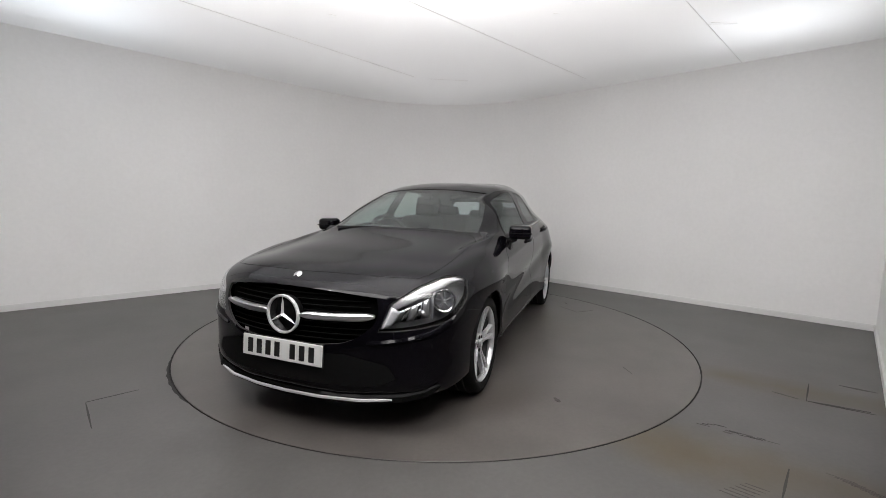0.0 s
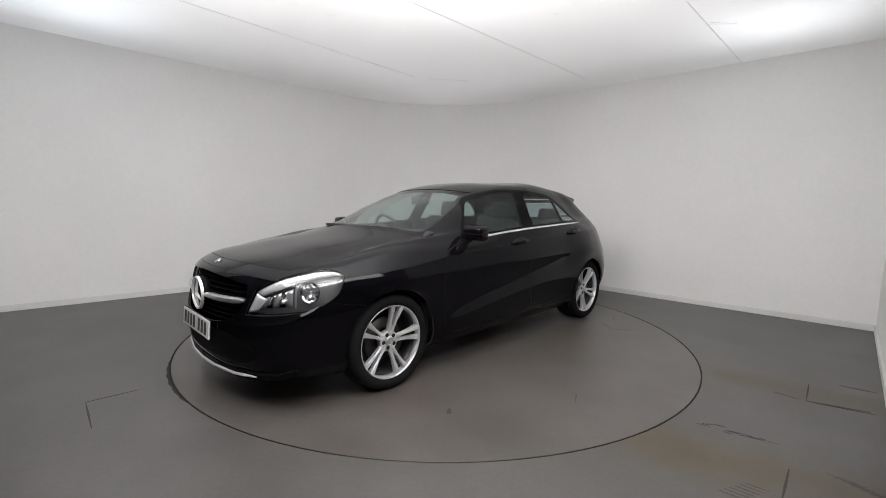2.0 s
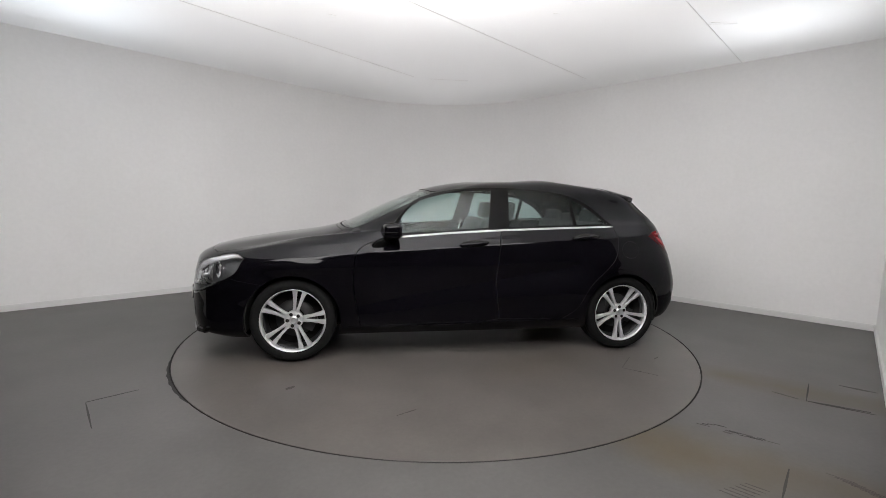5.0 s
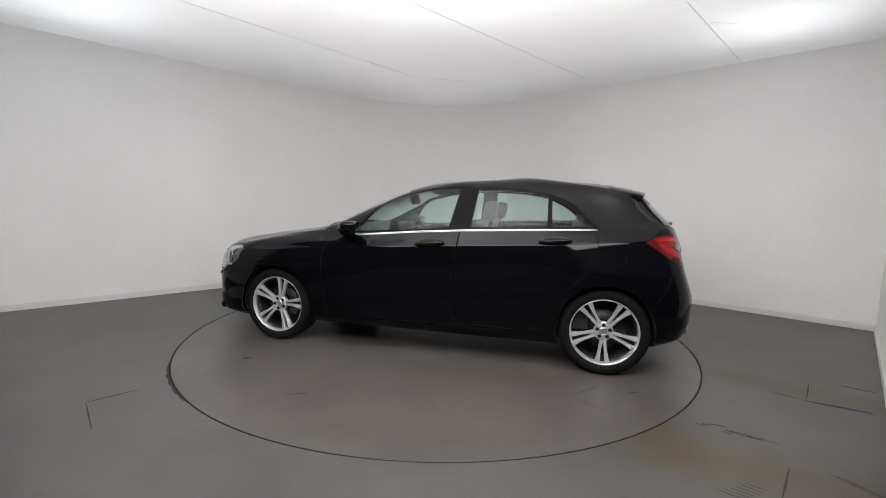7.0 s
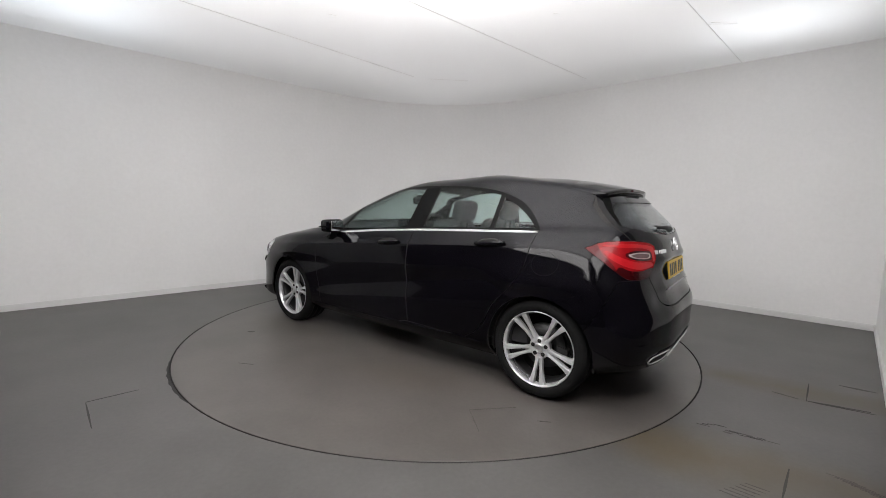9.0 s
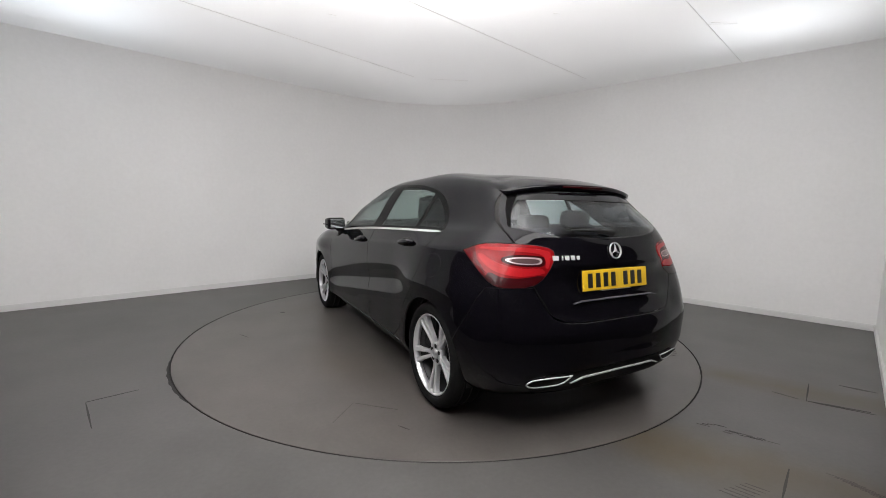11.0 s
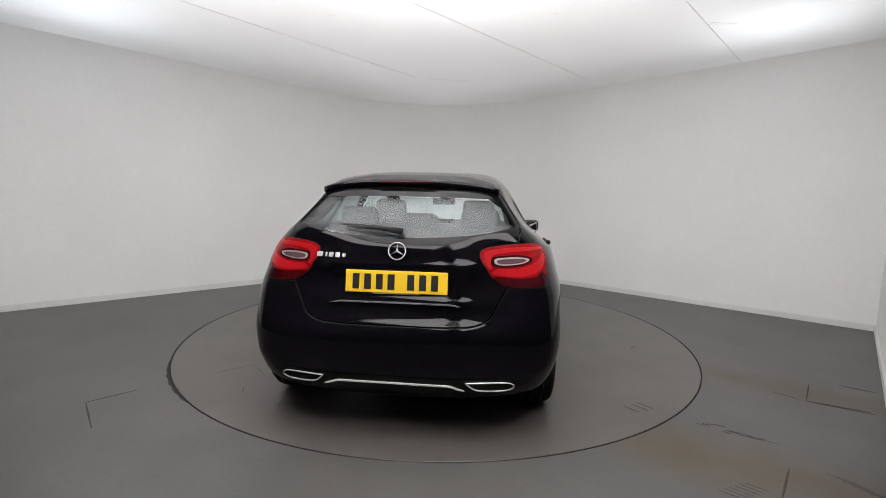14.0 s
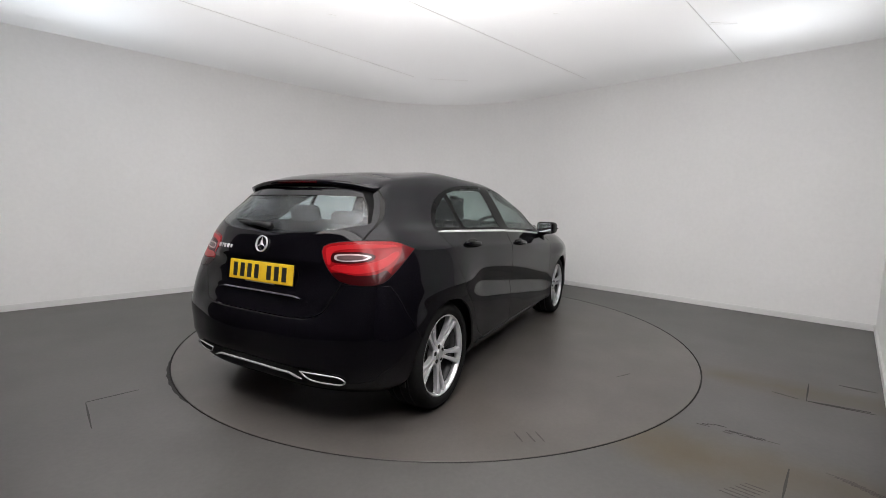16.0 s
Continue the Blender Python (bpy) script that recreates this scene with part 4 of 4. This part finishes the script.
def build_front(car, bvh):
    backing = part("grille_backing", end_sheet(bvh, grown(GRILLE, .012), True, -.050), GRILLE_BLACK, car, "black open grille")
    # fine mesh of the grille
    for i in range(9):
        z = .515 + i * .028
        w = .45 if z < .74 else .40
        part("grille_bar", end_bead_back(bvh, [(-w, z), (w, z)], .0026, .004, .038), GRILLE_BLACK, backing)
    for sg in (1, -1):
        pts = [(sg * .10, .635), (sg * .25, .634), (sg * .40, .637), (sg * .485, .643)]
        bar = end_bead(bvh, pts, .0185, .014, True, 14)
        part("grille_louvre", moved(bar, Matrix.Translation((-.012, 0, 0))), SATIN, car, "satin silver grille louvre")
    boss = moved(lathe([(0, .012), (.092, .006), (.104, -.02), (.09, -.07), (0, -.07)], 36, "z"), Matrix.Translation((2.235, 0, .63)) @ pose(0, 0, 0, 0, 90, 0))
    boss = part("emblem_boss", boss, GLOSS, car, smooth=True)
    part("emblem", moved(star_badge(.104, .016), Matrix.Translation((2.237, 0, .63))), BRIGHT, boss, "chrome ring emblem with three blades")
    b = moved(lathe([(0, .006), (.022, .005), (.027, 0), (0, -.004)], 24, "z"), Matrix.Translation(cast(bvh, (2.12, -.005, 1.5), (0, 0, -1))) @ pose(0, 0, 0, 0, 40, 0))
    part("bonnet_badge", b, CHROME, car, smooth=True)
    # lower intake and lip
    low = [(-.50, .285), (.50, .285), (.60, .33), (.56, .40), (.36, .455), (-.36, .455), (-.56, .40), (-.60, .33)]
    part("lower_intake", end_sheet(bvh, low, True, .002), BLACK, car, "matt black lower intake")
    path = [Vector((2.205, 0, .222)), Vector((2.195, .2, .222)), Vector((2.155, .42, .224)), Vector((2.075, .61, .230)), Vector((2.00, .71, .247)), Vector((1.955, .765, .285))]
    path = [Vector((p.x, -p.y, p.z)) for p in path[:0:-1]] + path
    path = along(path, 41)
    outs = [Vector((1, p.y * 1.2, 0)) for p in path]
    part("lip", bead([p + Vector((.006, p.y * .012, -.012)) for p in path], outs, .024, .020), GLOSS, car, "black front splitter lip")
    part("lip_trim", bead([p + Vector((.022, p.y * .014, -.012)) for p in path[6:35]], outs[6:35], .0085, .013), BRIGHT, car, "bright strip along the front lip")
    for sg in (1, -1):
        path = [on_corner(bvh, p.x, p.z, sg) for p in along([(1.21, 0, .512), (1.05, 0, .528), (.905, 0, .552), (.78, 0, .598), (.735, 0, .625)], 16)]
        part("bumper_ridge", bead(path, [Vector((.7, .7 * sg, .6))] * len(path), .014, .006), PAINT, car)
    # number plate
    plate_part(car, 2.262, .443, 1, PLATE_W, "white front number plate with dark bars")


def end_sheet(bvh, yz, front, proud):
    """A thin sheet that follows the nose or tail inside an outline."""
    ys = [p[0] for p in yz]
    zs = [p[1] for p in yz]
    n, m = 40, 14
    bm = bmesh.new()
    grid = {}
    s = 1 if front else -1

    def span(z):
        hits = []
        for (y0, z0), (y1, z1) in zip(yz, yz[1:] + yz[:1]):
            if (z0 - z) * (z1 - z) < 0:
                hits.append(y0 + (y1 - y0) * (z - z0) / (z1 - z0))
        return (min(hits), max(hits)) if len(hits) > 1 else None
    zl, zh = min(zs) + 1e-4, max(zs) - 1e-4
    for j in range(m + 1):
        z = zl + (zh - zl) * j / m
        sp = span(z) or (0, .001)
        for i in range(n + 1):
            y = sp[0] + (sp[1] - sp[0]) * i / n
            h = cast(bvh, (4 * s, y, z), (-s, 0, 0))
            x = h.x if h else 1.9 * s
            grid[i, j] = bm.verts.new((x + proud * s, y, z))
    for j in range(m):
        for i in range(n):
            bm.faces.new((grid[i, j], grid[i + 1, j], grid[i + 1, j + 1], grid[i, j + 1]))
    bmesh.ops.solidify(bm, geom=bm.faces[:], thickness=.003)
    return bm


def end_bead_back(bvh, yz, half, proud, back):
    return moved(end_bead(bvh, yz, half, proud, True, 20), Matrix.Translation((-back, 0, 0)))


def plate_part(car, x, z, s, mat, label):
    p = part("number_plate", moved(box(-.004, .004, -.26, .26, -.056, .056, .003, 1), Matrix.Translation((x, 0, z)) @ pose(0, 0, 0, 0, -4 if s > 0 else 7, 0)), mat, car, label)
    part("plate_frame", moved(box(-.0065, -.0045, -.264, .264, -.060, .060, .0008, 1) if s > 0 else box(.0045, .0065, -.262, .262, -.058, .058, .0008, 1), Matrix.Translation((x, 0, z)) @ pose(0, 0, 0, 0, -4 if s > 0 else 7, 0)), INK, p)
    widths = [-.205, -.145, -.085, -.025, .075, .135, .195]
    for k, y in enumerate(widths):
        # dark bars stand in for the characters
        m = Matrix.Translation((x, 0, z)) @ pose(0, 0, 0, 0, -4 if s > 0 else 7, 0)
        ch = box(.003 * s - .003, .003 * s + .003, y * s - .0175, y * s + .0175, -.039, .039, .0012, 1)
        part("plate_bar", moved(ch, m), INK, p)
    return p


def build_side_trim(car, bvh):
    for s in (1, -1):
        part("belt_strip", side_bead(bvh, [(.60, .951), (.15, .989), (-.3, 1.016), (-.73, 1.033), (-1.275, 1.05)], .0085, .006, s, 40), BRIGHT, car, "bright strip below the side windows")
        part("sill_trim", side_bead(bvh, [(.95, .262), (.3, .268), (-.95, .285)], .006, .006, s, 30), PAINT, car, "black sill moulding")
        for x0, z0, x1, z1 in ((.085, .892, -.150, .914), (-.862, .949, -1.098, .968)):
            mid = Vector(((x0 + x1) / 2, 0, (z0 + z1) / 2))
            y = side_y(bvh, mid.x, mid.z)
            tilt = math.degrees(math.atan2(z1 - z0, x0 - x1))
            # no hollow is cut: a dark disc stands in for the cup's shade
            cup = lathe([(0, .0035), (.8, .003), (.93, .0015), (1, -.004), (0, -.006)], 28)
            cup = part("handle_shade", moved(cup, Matrix.Translation((mid.x, y * s, mid.z)) @ pose(0, 0, 0, 0, tilt, 0) @ Matrix.Diagonal((.112, s, .038, 1))), GAP, car, "dark disc for the shaded recess behind the handle", smooth=True)
            pts = [(mid.x + .115 * c, (y + .020 * (1 - abs(c) ** 4) + .002) * s, mid.z - .115 * c * math.tan(radians(tilt)) * 1.0 + .006) for c in (-1, -.85, -.6, -.3, 0, .3, .6, .85, 1)]
            grip = tube(pts, [.010, .015, .018, .019, .019, .019, .018, .015, .010], 10)
            part("door_handle", moved(grip, Matrix.Identity(4)), PAINT, car, "body-coloured pull handle", smooth=True)
        # mirror
        shell = box(-.066, .066, -.088, .088, -.058, .058, .032, 4)
        for v in shell.verts:
            if v.co.x > 0:
                v.co.z *= 1 - 2.2 * v.co.x
                v.co.y *= 1 - .8 * v.co.x
        mirror = part("door_mirror", moved(shell, Matrix.Translation((.622, .905 * s, 1.008)) @ pose(0, 0, 0, 0, 0, 9 * s)), PAINT, car, "black door mirror with a turn-signal strip", smooth=True)
        part("mirror_glass", moved(box(-.003, .003, -.072, .072, -.043, .043, .002, 1), Matrix.Translation((.5575, .895 * s, 1.008)) @ pose(0, 0, 0, 0, 0, 9 * s)), SENSOR, mirror)
        part("mirror_band", moved(box(-.035, .068, -.086, .090, -.012, -.002, .003, 1), Matrix.Translation((.622, .907 * s, 1.008)) @ pose(0, 0, 0, 0, 0, 9 * s)), GLOSS, mirror)
        part("mirror_foot", tube([(.665, .76 * s, .925), (.655, .82 * s, .94), (.645, .88 * s, .962)], [.034, .026, .024], 12), GLOSS, mirror, smooth=True)
        part("mirror_base", moved(lathe([(0, .012), (.7, .010), (1, 0), (0, -.02)], 24), Matrix.Translation((.70, side_y(bvh, .70, .90) * s, .90)) @ pose(0, 0, 0, 0, 30, 0) @ Matrix.Diagonal((.085, s, .045, 1))), GLOSS, mirror, smooth=True)


def build_tail(car, bvh):
    # roof spoiler
    bm = bmesh.new()
    rings = []
    n = 29
    for i in range(n):
        y = -.505 + 1.01 * i / (n - 1)
        k = abs(y) / .505
        def top(x):
            h = cast(bvh, (x, y, 2), (0, 0, -1))
            return h.z if h else 1.30
        xt = -1.685 + .075 * k ** 2.5
        zt = 1.346 - .040 * k ** 3
        x0, x1 = -1.36, -1.50
        rings.append([bm.verts.new(v) for v in ((x0, y, top(x0) - .006), (x0 - .02, y, top(x0 - .02) + .003), (x1, y, max(top(x1) + .006, zt + .018 - .01 * k)), (xt + .02, y, zt + .003), (xt, y, zt - .004), (xt + .006, y, zt - .030), (xt + .07, y, zt - .044), (x1, y, top(x1) - .06))])
    for a, b in zip(rings, rings[1:]):
        for k in range(8):
            bm.faces.new((a[k], a[(k + 1) % 8], b[(k + 1) % 8], b[k]))
    bm.faces.new(rings[0]), bm.faces.new(rings[-1][::-1])
    sp = part("roof_spoiler", bm, PAINT, car, "black roof spoiler over the rear screen", smooth=True)
    part("brake_light", box(-1.690, -1.676, -.16, .16, 1.324, 1.338, .003, 1), DARKRED, sp, "dark red high brake light")
    for s in (1, -1):
        fin = [(.440 * s, 1.290), (.488 * s, 1.288), (.550 * s, 1.195), (.600 * s, 1.106), (.590 * s, 1.102), (.540 * s, 1.183), (.468 * s, 1.262)]
        part("window_fin", end_sheet(bvh, fin, False, .004), GLOSS, car, "gloss black fin beside the rear screen")
    # rear wiper
    base = cast(bvh, (-4, -.02, 1.078), (1, 0, 0))
    tip = cast(bvh, (-4, .275, 1.092), (1, 0, 0))
    w = part("rear_wiper", tube([base + Vector((-.025, 0, -.004)), base.lerp(tip, .4) + Vector((-.028, 0, .004)), tip + Vector((-.016, 0, 0))], [.021, .012, .005], 8), BLACK, car, "black rear wiper", smooth=True)
    part("wiper_blade", tube([base.lerp(tip, .25) + Vector((-.012, 0, .012)), tip + Vector((-.008, .03, .012))], .006, 6), BLACK, w)
    # badges and plate
    p = cast(bvh, (-4, 0, .978), (1, 0, 0))
    part("emblem", moved(star_badge(.046, .009), Matrix.Translation(p + Vector((-.003, 0, 0))) @ pose(0, 0, 0, 0, -14, 180)), BRIGHT, car, "chrome ring emblem with three blades")
    for y, wd, h in ((.412, .034, .025), (.374, .009, .025), (.347, .026, .025), (.311, .026, .025), (.277, .018, .021)):
        q = cast(bvh, (-4, y, .948), (1, 0, 0))
        part("badge_bar", moved(box(-.003, .003, -wd / 2, wd / 2, -h / 2, h / 2, .0015, 1), Matrix.Translation(q) @ pose(0, 0, 0, 0, 12, -16)), BRIGHT, car)
    plate_part(car, cast(bvh, (-4, 0, .823), (1, 0, 0)).x - .022, .823, -1, PLATE_Y, "yellow rear number plate with dark bars")
    # highlight of the painted pull ridge, laid on as a pale strip
    part("tailgate_shine", end_bead(bvh, [(.335, .712), (.28, .722), (-.28, .722), (-.325, .714)], .0045, .010, False), RIDGE_SHINE, car, "tailgate pull ridge in a pale colour for its reflection")
    part("plate_lip", end_bead(bvh, [(.12, .765), (-.12, .765)], .004, .012, False), SATIN, car)
    # lower bumper
    diff = [(-.52, .245), (.52, .245), (.60, .30), (.50, .36), (-.50, .36), (-.60, .30)]
    part("diffuser", end_sheet(bvh, diff, False, .003), BLACK, car, "matt black lower rear valance")
    part("valance_trim", end_bead(bvh, [(.355, .297), (.325, .305), (.28, .322), (-.28, .322), (-.325, .305), (-.355, .297)], .0055, .012, False, 40), BRIGHT, car, "bright strip between the exhaust trims")
    for s in (1, -1):
        loop = rounded([(.605, .312), (.575, .336), (.47, .342), (.36, .343), (.405, .306), (.46, .294), (.57, .293)], 4, keep=(3,))
        pts = []
        for y, z in loop:
            h = cast(bvh, (-4, y * s, z), (1, 0, 0))
            pts.append(h + Vector((-.008, 0, 0)))
        ring = part("exhaust_trim", tube(pts, .0042, 8, closed=True), BRIGHT, car, "bright exhaust trim ring", smooth=True)
        # dark sheet on the skin in place of a shaded hollow
        part("exhaust_shade", end_sheet(bvh, [(y * s, z) for y, z in loop], False, .005), GAP, ring)


def seat(name, car, x, y, wide=.50):
    s = part(name, moved(box(-.25, .25, -wide / 2, wide / 2, -.08, .08, .05, 3), Matrix.Translation((x, y, .50)) @ pose(0, 0, 0, 0, -8, 0)), LEATHER, car, "dark grey cloth seat", smooth=True)
    back = box(-.07, .07, -wide / 2 + .01, wide / 2 - .01, -.30, .30, .055, 3)
    part("backrest", moved(back, Matrix.Translation((x - .30, y, .80)) @ pose(0, 0, 0, 0, -20, 0)), LEATHER, s, smooth=True)
    return s


def headrest(parent, x, y, z, w=.26, h=.17):
    part("headrest", moved(box(-.05, .05, -w / 2, w / 2, -h / 2, h / 2, .042, 3), Matrix.Translation((x, y, z)) @ pose(0, 0, 0, 0, -12, 0)), LEATHER, parent, smooth=True)
    for sg in (1, -1):
        part("headrest_post", tube([(x + .02, y + .05 * sg, z - .17), (x, y + .05 * sg, z - .05)], .007, 6), CHROME, parent)


def arch(profile, segs, x):
    """The upper part of a wheel housing turned about an axle."""
    bm = lathe(profile, segs, closed=True)
    bmesh.ops.bisect_plane(bm, geom=bm.verts[:] + bm.edges[:] + bm.faces[:], plane_co=(0, 0, -.085), plane_no=(0, 0, 1), clear_inner=True)
    return moved(bm, Matrix.Translation((x, 0, .318)))


def build_cabin(car):
    tub = merge(box(-1.7, 1.0, -.72, .72, .22, .28), box(.95, 1.0, -.70, .70, .28, .95), box(-1.75, -1.70, -.66, .66, .28, .95))
    part("cabin_tub", tub, CABIN, car, "dark cabin floor and bulkheads")
    for s in (1, -1):
        part("door_card", box(-1.25, .85, min(.735 * s, .765 * s), max(.735 * s, .765 * s), .30, .93, .01, 1), CABIN, car)
        for x, r in ((1.35, .352), (-1.35, .346)):
            part("wheel_liner", arch([(r, .52 * s), (r, .80 * s), (r + .008, .80 * s), (r + .008, .52 * s)], 48, x), GAP, car)
            part("liner_wall", arch([(.001, .535 * s), (.35, .535 * s), (.35, .525 * s), (.001, .525 * s)], 32, x), GAP, car)
        f = seat("front_seat", car, .05, .37 * s)
        headrest(f, -.44, .37 * s, 1.165)
    b = seat("rear_seat", car, -.85, 0, 1.26)
    for y in (.40, 0, -.40):
        headrest(b, -1.24, y, 1.125 if y else 1.09, .25, .13)
    part("parcel_shelf", box(-1.72, -1.28, -.58, .58, .985, 1.0, .004, 1), CABIN, car)
    dash = prism(rounded([(.98, .50), (.62, .55), (.55, .80), (.60, .93), (.72, .965), (.95, .985)], 3), "y", -.70, .70)
    dash = part("dashboard", dash, CABIN, car, "dark dashboard with a raised instrument hood", smooth=True)
    part("instrument_hood", moved(box(-.10, .10, -.17, .17, -.03, .03, .025, 3), Matrix.Translation((.63, -.37, .985))), CABIN, dash, smooth=True)
    part("centre_screen", moved(box(-.008, .008, -.10, .10, -.06, .06, .006, 2), Matrix.Translation((.585, 0, 1.0)) @ pose(0, 0, 0, 0, -12, 0)), GLOSS, dash)
    m = Matrix.Translation((.43, -.37, .93)) @ pose(0, 0, 0, 0, -66, 0)
    ring = [(.185 * math.cos(2 * math.pi * i / 28), .185 * math.sin(2 * math.pi * i / 28), 0) for i in range(28)]
    wheel = part("steering_wheel", moved(tube(ring, .016, 8, closed=True), m), CABIN, car, "dark three-spoke steering wheel", smooth=True)
    part("wheel_boss", moved(merge(box(-.06, .06, -.07, .07, -.03, .015, .02, 2), box(-.02, .02, -.18, .18, -.01, .006, .004, 1), box(-.18, .0, -.022, .022, -.01, .006, .004, 1)), m), CABIN, wheel)
    part("rear_view_mirror", moved(box(-.015, .015, -.115, .115, -.035, .035, .014, 3), Matrix.Translation((.36, 0, 1.245)) @ pose(0, 0, 0, 0, 10, 0)), BLACK, car, smooth=True)
    part("mirror_stalk", moved(box(-.035, .035, -.04, .04, -.025, .03, .018, 2), Matrix.Translation((.37, 0, 1.272))), BLACK, car, smooth=True)
    part("wiper_cowl", prism(rounded([(1.07, .37), (1.085, 0), (1.07, -.37), (1.015, -.56), (1.03, -.57), (1.09, -.38), (1.112, 0), (1.09, .38), (1.03, .57), (1.015, .56)], 3), "z", .955, .996), GAP, car, "black scuttle panel below the windscreen")
    for y0, y1, x0, x1 in ((-.52, .10, 1.04, 1.035), (.02, .48, 1.06, 1.005)):
        p0, p1 = (x0 - .01, y0, 1.016), (x1 - .01, y1, 1.020)
        part("front_wiper", tube([p0, ((x0 + x1) / 2, (y0 + y1) / 2, 1.026), p1], [.010, .008, .005], 6), BLACK, car, smooth=True)


def build_car():
    car = new("car")
    bvh = build_car_body(car)
    build_front(car, bvh)
    build_side_trim(car, bvh)
    build_tail(car, bvh)
    build_cabin(car)
    for x, turn in ((1.35, 31), (-1.35, 54)):
        for s in (1, -1):
            build_wheel("wheel", car, x, s, turn)
    return tagged(car, "black five-door hatchback car standing on the turntable", "car")


build_studio()
turntable = build_turntable()
car = build_car()


# ---- motion of the turntable and the car ----
TURN = [(0, -112), (0.5, -117.58), (1, -123.37), (1.5, -129.15), (2, -135.2), (2.5, -141.19), (3, -147.1), (3.5, -152.88), (4, -158.82), (6.5, -188.64), (7, -194.69), (7.5, -200.63), (8, -206.49), (8.5, -212.33), (9, -218.32), (11.5, -247.48), (12, -253.29), (12.5, -258.88), (13, -264.81), (13.5, -270.28), (14, -276.26), (14.5, -281.86), (15, -287.79), (15.5, -293.3), (16, -299.13)]
SHIFT = Vector((-0.1074, -0.0112, 0.0))


def motions():
    def rows(shift, lift):
        out = []
        for t, a in TURN:
            m = pose(0, 0, 0, 0, 0, a)
            out.append((t, Matrix.Translation((0, 0, lift)) @ m @ Matrix.Translation(shift)))
        return out
    walk(turntable, rows(Vector((0, 0, 0)), 0.0))
    walk(car, rows(SHIFT, 0.0))


motions()
